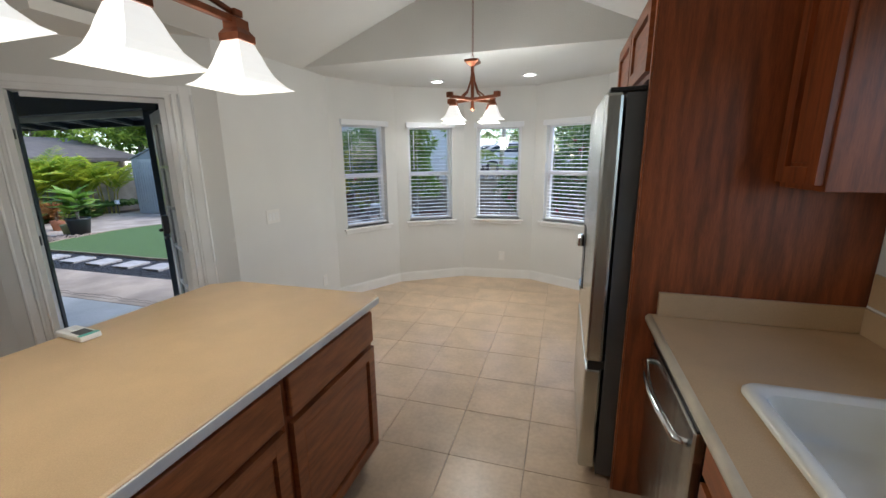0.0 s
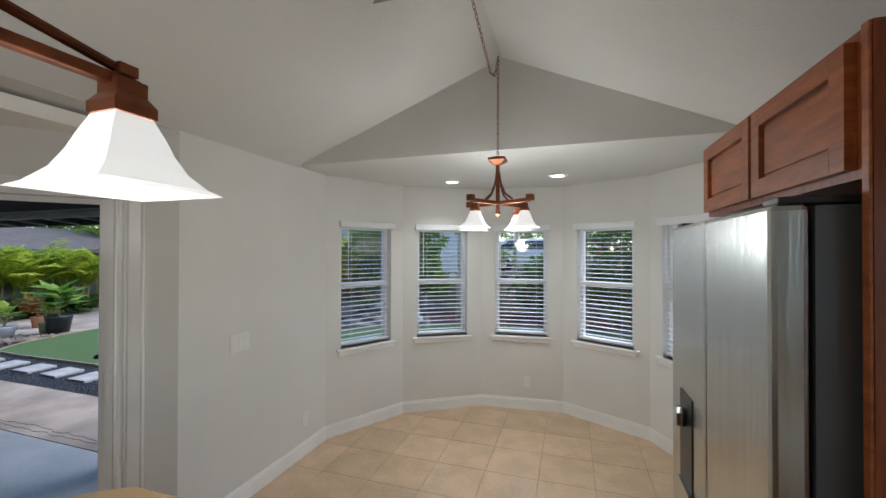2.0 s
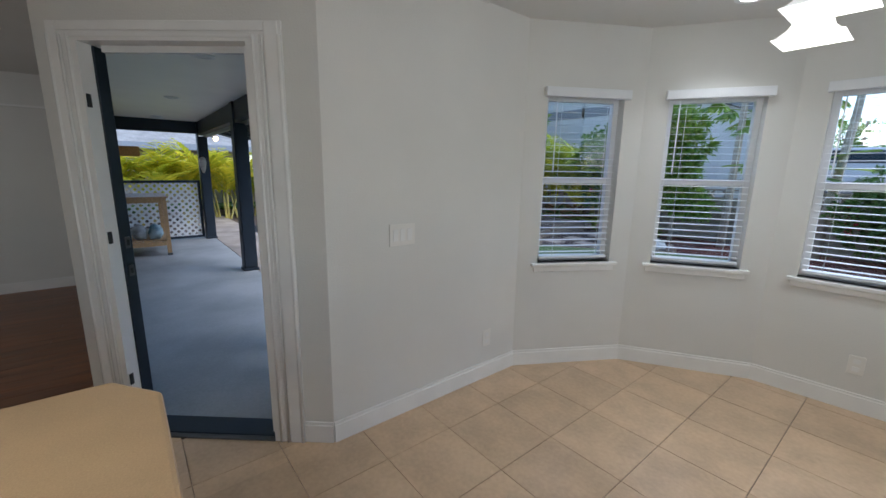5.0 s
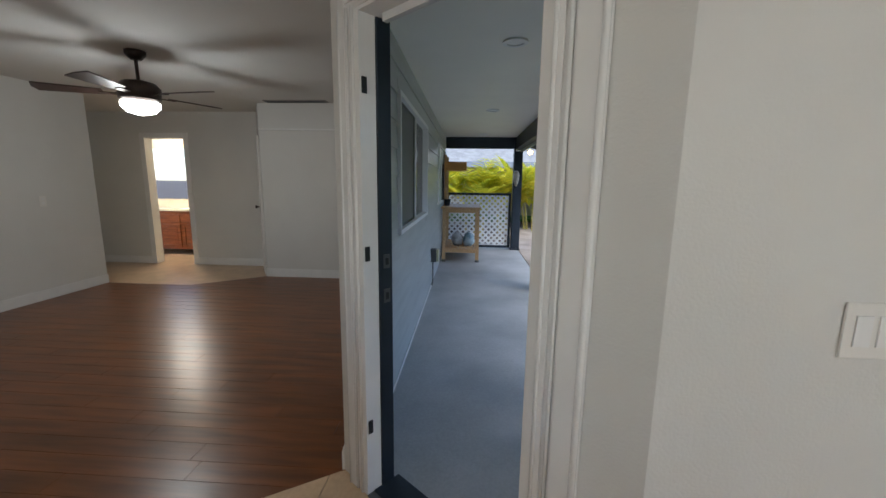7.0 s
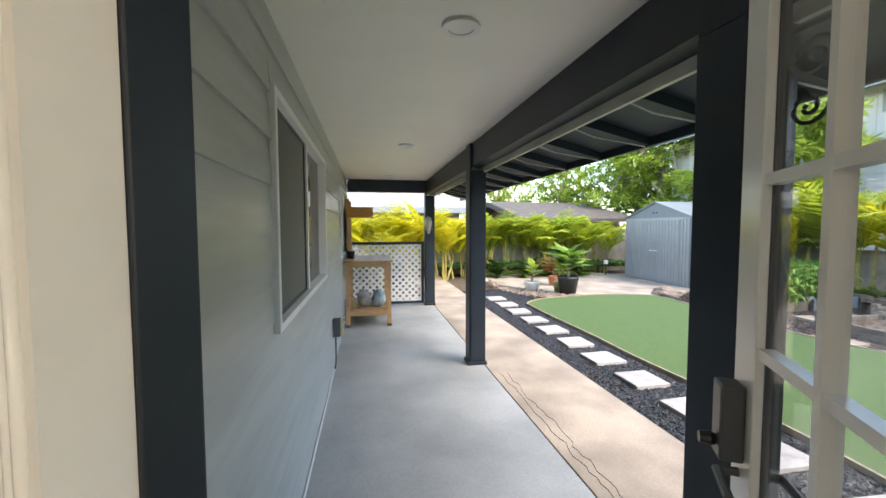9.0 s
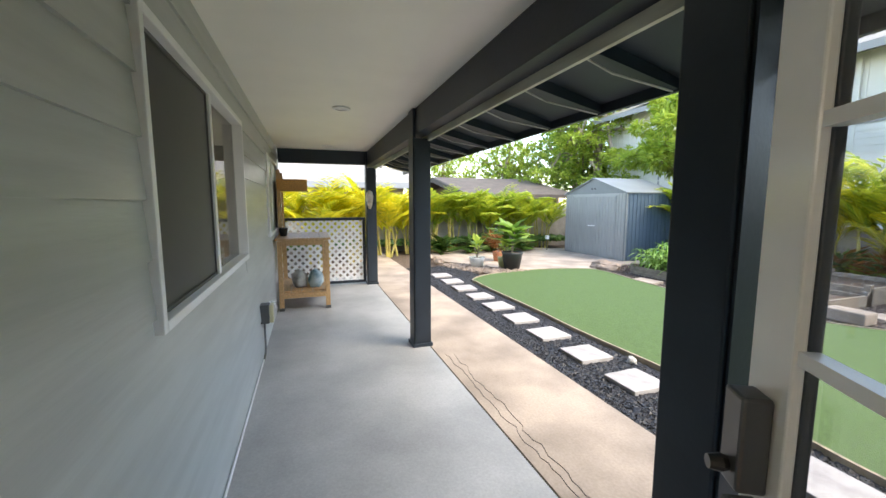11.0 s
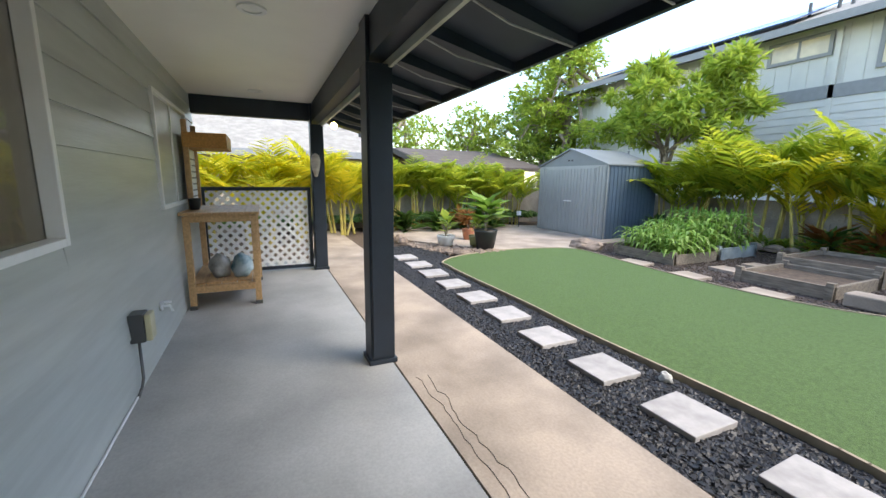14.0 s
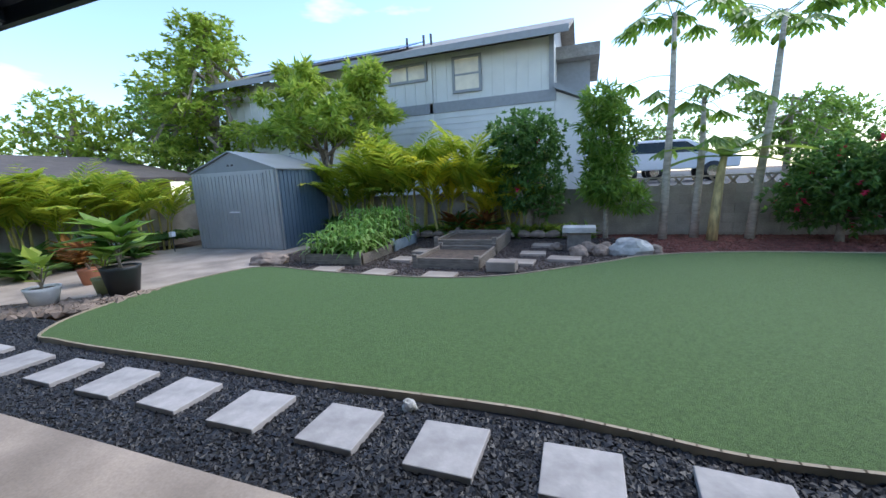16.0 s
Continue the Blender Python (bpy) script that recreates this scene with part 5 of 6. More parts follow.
# ---- raised beds ----
def bed(x0, x1, y0, y1, h, material, label):
    b = thing("raised_bed", pose(x0, y0, P - 0.045), label, "planter box", "raised beds")
    n, d = x1 - x0, y1 - y0
    for a0, a1, b0, b1 in ((0, n, 0, 0.045), (0, n, d - 0.045, d), (0, 0.045, 0.0455, d - 0.0455), (n - 0.045, n, 0.0455, d - 0.0455)):
        part("board", bx(a0, a1, b0, b1, 0, h), material, b, bevel=0.003)
    for x in (0, n - 0.08):
        for y in (-0.02, d - 0.06):
            part("corner_post", bx(x, x + 0.08, y - 0.0, y + 0.08, 0, h + 0.05), material, b, bevel=0.003)
    part("soil", bx(0.046, n - 0.046, 0.046, d - 0.046, 0, h - 0.07), SOIL, b, "dark soil")
    return b


bed(-9.1, -7.85, 8.55, 9.75, 0.18, OLDWOOD, "weathered board raised bed full of corn")
bed(-9.1, -7.85, 9.77, 10.9, 0.22, GRAYWOOD, "gray board raised bed full of corn")
bed(-6.85, -5.75, 8.48, 9.7, 0.17, OLDWOOD, "weathered board raised bed of bare soil")
bed(-6.95, -5.75, 9.72, 11.1, 0.27, OLDWOOD, "taller weathered board raised bed of bare soil")

# ---- shed ----
SX0, SX1, SY0, SY1 = -12.98, -10.48, 9.65, 11.35
shed = thing("garden_shed", pose(SX0, SY0, P - 0.02), "gray metal garden shed with navy sides darkened as in shade and ribbed double doors", "shed")
SW, SD, SH, SR = SX1 - SX0, SY1 - SY0, 1.76, 2.18
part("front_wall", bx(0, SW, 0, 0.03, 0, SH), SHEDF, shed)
# sides and back wear the shade-darkened navy
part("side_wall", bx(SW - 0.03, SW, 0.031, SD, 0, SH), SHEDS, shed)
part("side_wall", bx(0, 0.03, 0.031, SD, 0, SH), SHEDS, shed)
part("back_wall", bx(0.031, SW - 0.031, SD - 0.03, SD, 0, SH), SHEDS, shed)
part("gable", prism(BM(), [(0, SH), (SW, SH), (SW / 2, SR)], -0.03, -0.001, pose(0, 0, 0, 90)), SHEDR, shed)
for x0, x1 in ((-0.04, SW / 2), (SW + 0.04, SW / 2)):
    part("roof_panel", prism(BM(), [(x0, SH - 0.01), (x1, SR), (x1, SR + 0.03), (x0, SH + 0.02)], -SD - 0.04, 0.05, pose(0, 0, 0, 90)), SHEDR, shed)
for x0, x1 in ((0.35, SW / 2 - 0.002), (SW / 2 + 0.002, SW - 0.35)):
    dr = part("door", bx(x0, x1, -0.022, -0.001, 0.03, SH - 0.06), SHEDF, shed)
    n = 8
    for k in range(n):
        x = x0 + (k + 0.5) * (x1 - x0) / n
        part("rib", bx(x - 0.022, x + 0.022, -0.036, -0.0225, 0.05, SH - 0.08), SHEDF, dr)
part("door_handle", tube(BM(), [(SW / 2 - 0.14, -0.05, 0.86), (SW / 2 + 0.14, -0.05, 0.86)], 0.014, 8), VINYL, shed, "white bar handle")
for x0, x1 in ((0.02, 0.33), (SW - 0.33, SW - 0.02)):
    for k in range(3):
        x = x0 + (k + 0.5) * (x1 - x0) / 3
        part("rib", bx(x - 0.022, x + 0.022, -0.016, -0.0005, 0.02, SH - 0.02), SHEDF, shed)
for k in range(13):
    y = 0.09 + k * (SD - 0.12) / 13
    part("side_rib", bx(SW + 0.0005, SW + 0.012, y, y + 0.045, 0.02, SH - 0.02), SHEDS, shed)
part("corner_trim", bx(SW - 0.02, SW + 0.018, -0.02, 0.03, 0.0, SH), SHEDR, shed)
for x in (SW / 2 - 0.10, SW / 2 + 0.02):
    part("vent", bx(x, x + 0.06, -0.004, 0.0, SH + 0.12, SH + 0.16), BLACKP, shed)
gl_ = thing("path_light", pose(-13.3, 9.2, P - 0.02), "small white path light beside the shed", "path light")
part("stake", tube(BM(), [(0, 0, 0), (0, 0, 0.35)], 0.012, 6), GRAY_S, gl_)
part("head", bx(-0.05, 0.05, -0.05, 0.05, 0.35, 0.47), VINYL, gl_, bevel=0.01)

# ---- block wall round the yard ----
bw = structure("wall_block", bx(-14.8, 9.0, 12.42, 12.55, -0.3, 0.93), BLOCK, "tan cement block garden wall", "wall")
k = 0
for j in range(5):
    for i in range(58):
        x = -14.2 + 0.40 * i + (0.2 if j % 2 else 0)
        if x > 8.5:
            continue
        part("block", bx(x + 0.004, x + 0.396, 12.40, 12.419, -0.06 + 0.2 * j + 0.004, -0.06 + 0.2 * j + 0.196), BLOCK, bw)
dc = tagged(new("wall_coping"), "row of openwork gray blocks on the garden wall", "coping", kind="structure")
for i in range(26):
    x = -4.0 + 0.32 * i
    for d in (-1, 1):
        part("openwork_bar", bx(-0.018, 0.018, -0.04, 0.04, 0, 0.20, m=pose(x - 0.055 * d, 12.485, 0.93, 0, 40 * d, 0)), BLOCK, dc)
    part("openwork_cap", bx(x - 0.16, x + 0.158, 12.44, 12.53, 1.085, 1.12), BLOCK, dc)
structure("wall_yard_west", bx(-15.2, -15.05, -2, 12.5, -0.3, 1.05), BLOCK, "gray cement wall behind the palms", "wall")
structure("wall_yard_east", bx(8.9, 9.05, 4.0, 12.5, -0.3, 1.6), BLOCK, "cement wall behind the hedge", "wall")


# ---- plants ----
RG = np.random.RandomState(7)


def quads(name, vs, fs, material):
    me = bpy.data.meshes.new(name)
    me.from_pydata(vs, [], fs)
    me.materials.append(material)
    return me


def leaf_at(vs, fs, p, d, up, length, width, fold=0.0):
    """A pointed leaf of two quads from p along d."""
    d = d.normalized()
    s = d.cross(up)
    s = s.normalized() if s.length > 1e-4 else d.orthogonal().normalized()
    n = s.cross(d)
    o = len(vs)
    mid = p + d * length * 0.45
    tip = p + d * length - n * length * 0.12
    vs += [tuple(p), tuple(mid + s * width * 0.5 + n * fold), tuple(tip), tuple(mid - s * width * 0.5 + n * fold)]
    fs.append((o, o + 1, o + 2, o + 3))


def frond(vs, fs, base, yaw, pitch, length, width, pairs=16, droop=0.9):
    """A pinnate palm frond arching from base."""
    p = Vector(base)
    el = pitch
    step = length / pairs
    for k in range(pairs):
        t = k / pairs
        d = Vector((math.cos(yaw) * math.cos(el), math.sin(yaw) * math.cos(el), math.sin(el)))
        side = Vector((-math.sin(yaw), math.cos(yaw), 0))
        q = p + d * step
        o = len(vs)
        w = 0.010 * (1 - t) + 0.002
        vs += [tuple(p + side * w), tuple(p - side * w), tuple(q - side * w), tuple(q + side * w)]
        fs.append((o, o + 1, o + 2, o + 3))
        if t > 0.14:
            ll = width * math.sin(math.pi * (0.12 + 0.85 * t)) * RG.uniform(0.85, 1.1)
            for s in (-1, 1):
                ld = side * s * 0.8 + d * 0.75 + Vector((0, 0, 0.25 - 0.5 * t + RG.uniform(-0.12, 0.12)))
                leaf_at(vs, fs, p, ld, Vector((0, 0, 1)), ll, 0.085 * length ** 0.3)
        p = q
        el -= droop * 2.0 / pairs * (0.3 + t)


def palm_meshes(n_stems, height, length, fronds, spread, material, seed):
    global RG
    RG = np.random.RandomState(seed)
    bm = BM()
    vs, fs = [], []
    for i in range(n_stems):
        an = RG.uniform(0, 6.28)
        r = spread * math.sqrt(RG.uniform(0.05, 1))
        x, y = r * math.cos(an), r * math.sin(an)
        h = height * RG.uniform(0.5, 1.0)
        lean = Vector((x * 0.5 + RG.uniform(-.1, .1), y * 0.5 + RG.uniform(-.1, .1), h))
        pts = [Vector((x, y, 0)) + lean * t + Vector((0, 0, 0)) for t in (0, 0.33, 0.66, 1)]
        tube(bm, pts, 0.03, 6, [0.036, 0.03, 0.028, 0.02])
        for k in range(fronds):
            yaw = k * 2.4 + RG.uniform(-.4, .4) + an
            frond(vs, fs, pts[-1] + Vector((0, 0, RG.uniform(-0.15, 0.05))), yaw, RG.uniform(0.9, 1.5), length * RG.uniform(0.75, 1.1), 0.42 * length ** 0.6, 16, RG.uniform(0.35, 1.0))
    stem = bpy.data.meshes.new("stem")
    bmesh.ops.recalc_face_normals(bm, faces=bm.faces[:])
    bm.to_mesh(stem)
    bm.free()
    stem.materials.append(GOLD)
    return stem, quads("fronds", vs, fs, material)


def plant(name, meshes, m, label, category, group="", names=("stem", "fronds")):
    t = thing(name, m, label, category, group)
    for n, me in zip(names, meshes):
        o = new(n, me)
        o.parent = t
    return t


PG = [palm_meshes(6, 1.0, 1.5, 4, 0.30, L_PALM, 11), palm_meshes(5, 1.3, 1.6, 4, 0.28, L_PALM, 12), palm_meshes(7, 1.0, 1.4, 4, 0.35, L_YEL, 13), palm_meshes(6, 1.2, 1.5, 4, 0.35, L_YEL, 14), palm_meshes(3, 1.7, 1.9, 8, 0.25, L_PALM, 15)]
# yellow palms behind the gate and walkway, backlight put into their leaf color
for i, (x, y, k, s) in enumerate(((-12.6, 0.2, 2, 1.0), (-12.9, 1.2, 3, 1.0), (-12.5, 2.2, 2, 1.05), (-13.1, 3.0, 3, 1.0), (-13.4, 3.9, 2, 1.05), (-13.9, 4.7, 3, 0.95), (-14.2, 5.5, 0, 1.0), (-14.3, 6.3, 1, 0.9), (-14.2, 7.1, 0, 1.0), (-14.3, 8.0, 1, 0.95), (-14.1, 8.8, 0, 0.9), (-14.4, 9.7, 1, 0.85), (-13.0, -0.9, 3, 1.0))):
    plant("areca_palm", PG[k], pose(x, y, P - 0.08, 0, 0, 67 * i) @ Matrix.Scale(s * 0.98, 4), "yellow-green clumping areca palm along the fence, leaves colored as sunlit" if k in (2, 3) else "green clumping areca palm along the fence", "palm", "fence palms")
# palms before the block wall
for i, (x, y, k, s) in enumerate(((-9.9, 12.0, 0, 1.15), (-9.1, 11.95, 4, 0.95), (-8.3, 12.0, 1, 1.15), (-7.5, 11.95, 3, 1.0), (-6.8, 12.0, 4, 1.0), (-6.2, 12.0, 2, 0.8), (-5.7, 12.05, 0, 0.8), (-10.2, 11.6, 1, 0.9))):
    plant("areca_palm", PG[k], pose(x, y, P - 0.08, 0, 0, 101 * i) @ Matrix.Scale(s, 4), "tall arching areca palm before the block wall", "palm", "wall palms")


def cloud_leaves(centers, n, leaf, width, seed, flat=0.0, clusters=6):
    """Leaf rosettes scattered in ellipsoid clumps (x, y, z, rx, ry, rz)."""
    R = np.random.RandomState(seed)
    vs, fs = [], []
    vol = np.array([c[3] * c[4] * c[5] for c in centers]) ** 0.67
    pick = R.choice(len(centers), n // clusters, p=vol / vol.sum())
    for c in pick:
        x, y, z, rx, ry, rz = centers[c]
        d = Vector(R.normal(size=3)).normalized()
        r = R.uniform(0.45, 1.0) ** 0.5 * (1 + 0.25 * R.normal() * 0.5)
        p = Vector((x + d.x * rx * r, y + d.y * ry * r, z + d.z * rz * r))
        for k in range(clusters):
            dd = (d * 0.7 + Vector(R.normal(size=3)) * 0.8)
            dd.z = dd.z * (1 - flat) + 0.1
            leaf_at(vs, fs, p, dd, Vector(R.normal(size=3)) * 0.4 + Vector((0, 0, 1)), leaf * R.uniform(0.7, 1.25), width * R.uniform(0.8, 1.2), 0.01)
    return vs, fs


def tree(name, m, height, trunk_r, limbs, centers, n, leaf, width, material, bark, label, category, seed, flat=0.0, group="", extra=None, clusters=6):
    t = thing(name, m, label, category, group)
    R = np.random.RandomState(seed)
    bm = BM()
    top = Vector((0, 0, height))
    pts = [Vector((0.06 * height * noise.noise(Vector((seed, k, 0))) * (k > 0), 0.06 * height * noise.noise(Vector((seed, 0, k))) * (k > 0), height * k / 5)) for k in range(6)]
    tube(bm, pts, trunk_r, 8, [trunk_r * (1.25 - 0.17 * k) for k in range(6)])
    for i in range(limbs):
        c = centers[i % len(centers)]
        s = pts[2 + i % 3].lerp(pts[3 + i % 3], R.uniform(0, 1))
        e = Vector((c[0], c[1], c[2])) + Vector(R.normal(size=3)) * 0.35 * min(c[3:])
        mid = s.lerp(e, 0.5) + Vector(R.normal(size=3)) * 0.06 * height
        tube(bm, [s, mid, e], 0.02, 6, [trunk_r * 0.55, trunk_r * 0.35, trunk_r * 0.1])
        for _ in range(3):
            e2 = e + Vector(R.normal(size=3)) * 0.6 * min(c[3:])
            tube(bm, [mid.lerp(e, 0.5), e2], 0.02, 5, [trunk_r * 0.2, trunk_r * 0.06])
    part("trunk", bm, bark, t, smooth=True)
    vs, fs = cloud_leaves(centers, n, leaf, width, seed, flat, clusters)
    o = new("crown", quads("crown", vs, fs, material))
    o.parent = t
    if extra:
        vs, fs = cloud_leaves(centers, extra[1], leaf * 0.8, width * 1.3, seed + 1)
        o = new(extra[0], quads(extra[0], vs, fs, extra[2]))
        o["kind"] = "stuff"
        o.parent = t
    return t


def clumps(seed, n, rx, ry, z0, z1, size, taper=0.0):
    R = np.random.RandomState(seed)
    out = []
    for k in range(n):
        t = (k + 0.5) / n
        z = z0 + (z1 - z0) * t
        w = 1 - taper * t
        a_ = k * 2.4 + R.uniform(-.5, .5)
        r = R.uniform(0.3, 1.0)
        s = size * R.uniform(0.75, 1.2) * (1 - 0.35 * taper * t)
        out.append((rx * w * r * math.cos(a_), ry * w * r * math.sin(a_), z, s, s, s * 0.6))
    return out


# far trees over the fence
tree("tall_layered_tree", pose(-19.8, 16.5, -0.1), 8.6, 0.22, 16, [(c[0], c[1], c[2], c[3] * 1.1, c[4] * 1.1, c[5] * 0.6) for c in clumps(21, 30, 4.2, 4.2, 2.4, 8.6, 1.2, 0.9)], 20000, 0.24, 0.10, L_LIGHT, BARK, "tall green tree with layered branches behind the shed", "tree", 21, 0.6)
tree("plumeria_tree", pose(-12.0, 13.6, -0.1), 3.3, 0.10, 14, [(c[0], c[1], c[2], c[3], c[4], c[5] * .7) for c in clumps(22, 24, 2.9, 1.5, 2.7, 4.7, 0.62, 0.3)], 7600, 0.30, 0.09, L_LIGHT, BARK, "spreading plumeria tree with bare forked limbs", "tree", 22, 0.3, clusters=8)
for i, (x, y, h) in enumerate(((-25, 14.0, 5.2), (-23.0, 17.5, 6.0), (-29, 11.0, 5.5), (-27, 19, 6.5), (-31, 6, 6.0), (-33, 2, 5.0), (-21.5, 20.5, 5.6))):
    tree("far_tree", pose(x, y, -0.1), h, 0.18, 8, clumps(30 + i, 11, 2.6, 2.6, h * 0.42, h * 1.0, 1.25, 0.35), 5200, 0.26, 0.12, L_MID if i % 2 else L_LIGHT, BARK, "leafy green tree beyond the neighbor's roof", "tree", 30 + i, 0.2, "far trees")
# round bush by the wall, shrub, papayas, banana
tree("round_bush", pose(-5.45, 11.9, -0.1), 1.7, 0.07, 8, clumps(41, 20, 0.95, 0.45, 0.75, 2.65, 0.52, 0.35), 11000, 0.105, 0.055, L_DARK, BARK, "dense round dark green bush with a few red flowers", "bush", 41, extra=("flowers", 60, L_RED))
tree("dracaena_shrub", pose(-3.85, 11.75, -0.1), 2.5, 0.045, 8, clumps(42, 13, 0.42, 0.42, 0.7, 2.9, 0.36, 0.1), 5200, 0.22, 0.045, L_MID, PALE_BARK, "tall narrow leafy green shrub", "shrub", 42)


def papaya(m, h, n, label, seed, low=0):
    t = thing("papaya_tree", m, label, "papaya tree", "papaya trees")
    R = np.random.RandomState(seed)
    tube_ = tube(BM(), [(0, 0, 0), (0.02, 0.01, h * 0.3), (0.05, -0.02, h * 0.65), (0.03, 0, h)], 0.07, 10, [0.085, 0.07, 0.06, 0.04])
    part("trunk", tube_, PALE_BARK, t, smooth=True)
    bm, vs, fs = BM(), [], []
    for k in range(n):
        a_ = k * 2.4
        el = R.uniform(-0.1, 0.9)
        L = R.uniform(0.55, 0.95)
        s = Vector((0.03, 0, h - R.uniform(0, 0.25) - (R.uniform(0.5, 1.9) if k < low else 0)))
        e = s + Vector((math.cos(a_) * math.cos(el), math.sin(a_) * math.cos(el), math.sin(el) * 0.8 - 0.1)) * L
        tube(bm, [s, s.lerp(e, 0.5) + Vector((0, 0, 0.06)), e], 0.009, 5)
        out = (e - s).normalized()
        for j in range(9):
            f = (j - 4) * 0.42
            d = Matrix.Rotation(f, 3, "Z") @ Vector((out.x, out.y, -0.6))
            for q in range(3):
                leaf_at(vs, fs, e + d * 0.11 * q, (Matrix.Rotation(0.5 * (q - 1), 3, "Z") @ d), Vector((0, 0, 1)), 0.30 - 0.04 * q, 0.10)
    part("leaf_stalks", bm, L_MID, t)["kind"] = "stuff"
    o = new("leaves", quads("leaves", vs, fs, L_MID))
    o.parent = t
    bm = BM()
    for k in range(4):
        lathe(bm, [(0.01, -0.12), (0.05, -0.07), (0.04, 0.0), (0.01, 0.03)], 8, pose(0.09 * math.cos(k * 1.7), 0.09 * math.sin(k * 1.7), h - 0.3 - 0.08 * k))
    part("fruit", bm, L_LIGHT, t, "green papaya fruit", smooth=True)


papaya(pose(-2.79, 11.7, -0.1), 4.2, 12, "tall papaya tree with a bare pale trunk", 51, 2)
papaya(pose(-1.30, 11.8, -0.1, 0, 3, 0), 4.0, 12, "tall papaya tree with a leaning trunk", 52)
papaya(pose(-2.2, 11.9, -0.1), 2.7, 11, "smaller papaya tree with spreading leaves", 53, 3)
bt = thing("banana_plant", pose(-1.98, 11.55, -0.1), "young banana plant with broad arching leaves", "banana plant")
part("trunk", tube(BM(), [(0, 0, 0), (0.03, 0, 0.6), (0.08, 0.02, 1.3), (0.12, 0.02, 1.6)], 0.08, 10, [0.10, 0.085, 0.07, 0.05]), mat("banana_stem", (0.46, 0.36, 0.16), 0.7, vary=0.4, scale=4, stretch=(4, 4, 1)), bt, smooth=True)
for k, (a_, el, L) in enumerate(((0.2, 0.75, 1.3), (0.0, 0.35, 1.5), (-0.3, 0.05, 1.4), (3.4, 0.5, 1.1), (2.6, 0.15, 1.1), (1.4, 0.9, 0.9), (4.6, 0.4, 1.0))):
    bm = BM()
    prev = None
    for j in range(11):
        t = j / 10
        e2 = el - 0.9 * t * t
        c = Vector((0.12, 0.02, 1.55)) + Vector((math.cos(a_) * L * t * math.cos(el * 0.6), math.sin(a_) * L * t * math.cos(el * 0.6), L * (math.sin(el) * t - 0.35 * t * t)))
        w = 0.17 * math.sin(math.pi * min(1, 0.08 + 0.9 * t)) ** 0.6
        s = Vector((-math.sin(a_), math.cos(a_), 0)) * w
        row = [bm.verts.new(c - s + Vector((0, 0, 0.03))), bm.verts.new(c), bm.verts.new(c + s + Vector((0, 0, 0.03)))]
        if prev:
            bm.faces.new((prev[0], prev[1], row[1], row[0]))
            bm.faces.new((prev[1], prev[2], row[2], row[1]))
        prev = row
    part("leaf", bm, L_LIGHT if k % 2 else L_MID, bt, smooth=True)
# bougainvillea hedge to the side
for i, (x, y, r, h) in enumerate(((-0.1, 11.5, 0.9, 1.5), (1.2, 11.0, 1.3, 2.6), (2.9, 10.6, 1.3, 2.9), (4.3, 10.0, 1.3, 2.7), (5.6, 9.2, 1.3, 2.5), (6.6, 8.2, 1.3, 2.5))):
    tree("bougainvillea", pose(x, y, -0.1), h * 0.6, 0.06, 8, clumps(60 + i, 14, r * 0.75, r * 0.6, 0.45, h, 0.6, 0.3), 9000, 0.12, 0.06, L_DARK, BARK, "dense bougainvillea bush with pink-red flowers", "bush", 60 + i, group="bougainvillea bushes", extra=("flowers", 260, L_RED))

# corn in the beds
def corn(seed, h):
    R = np.random.RandomState(seed)
    bm, vs, fs = BM(), [], []
    tube(bm, [(0, 0, 0), (0.01, 0, h)], 0.012, 6, [0.014, 0.008])
    for k in range(9):
        z = h * (0.15 + 0.8 * k / 9)
        a_ = k * 2.6 + R.uniform(-.4, .4)
        d = Vector((math.cos(a_), math.sin(a_), 0.9))
        p = Vector((0, 0, z))
        pr = None
        L = 0.38 * (1 - 0.3 * k / 9)
        for j in range(5):
            t = j / 4
            c = p + Vector((d.x * L * t, d.y * L * t, L * (0.8 * t - 0.95 * t * t)))
            w = 0.028 * (1 - t) ** 0.6 + 0.002
            s = Vector((-d.y, d.x, 0)) * w
            o = len(vs)
            vs += [tuple(c - s), tuple(c + s)]
            if j:
                fs.append((o - 2, o - 1, o + 1, o))
    me = bpy.data.meshes.new("stalk")
    bm.to_mesh(me)
    bm.free()
    me.materials.append(L_CORN)
    return me, quads("leaves", vs, fs, L_CORN)


CM = [corn(70, 0.45), corn(71, 0.6), corn(72, 0.8)]
for i in range(9):
    for j in range(11):
        x, y = -8.98 + 0.135 * i + RG.uniform(-.03, .03), 8.68 + 0.20 * j + RG.uniform(-.05, .05)
        k = min(2, int(j / 4 + RG.uniform(0, 0.9)))
        plant("corn_plant", CM[k], pose(x, y, P + 0.06, 0, 0, RG.uniform(0, 360)), "young green corn plant in a raised bed", "corn", "corn plants", ("stalk", "leaves"))

# low plants before the wall, red croton leaves, ferns
def rosette(seed, n, length, width, rise):
    R = np.random.RandomState(seed)
    vs, fs = [], []
    for k in range(n):
        a_ = R.uniform(0, 6.28)
        el = R.uniform(rise - 0.5, rise + 0.4)
        leaf_at(vs, fs, Vector((R.normal() * 0.03, R.normal() * 0.03, R.uniform(0, length * 0.8))), Vector((math.cos(a_) * math.cos(el), math.sin(a_) * math.cos(el), math.sin(el))), Vector((0, 0, 1)), length * R.uniform(0.6, 1.1), width, 0.01)
    return vs, fs


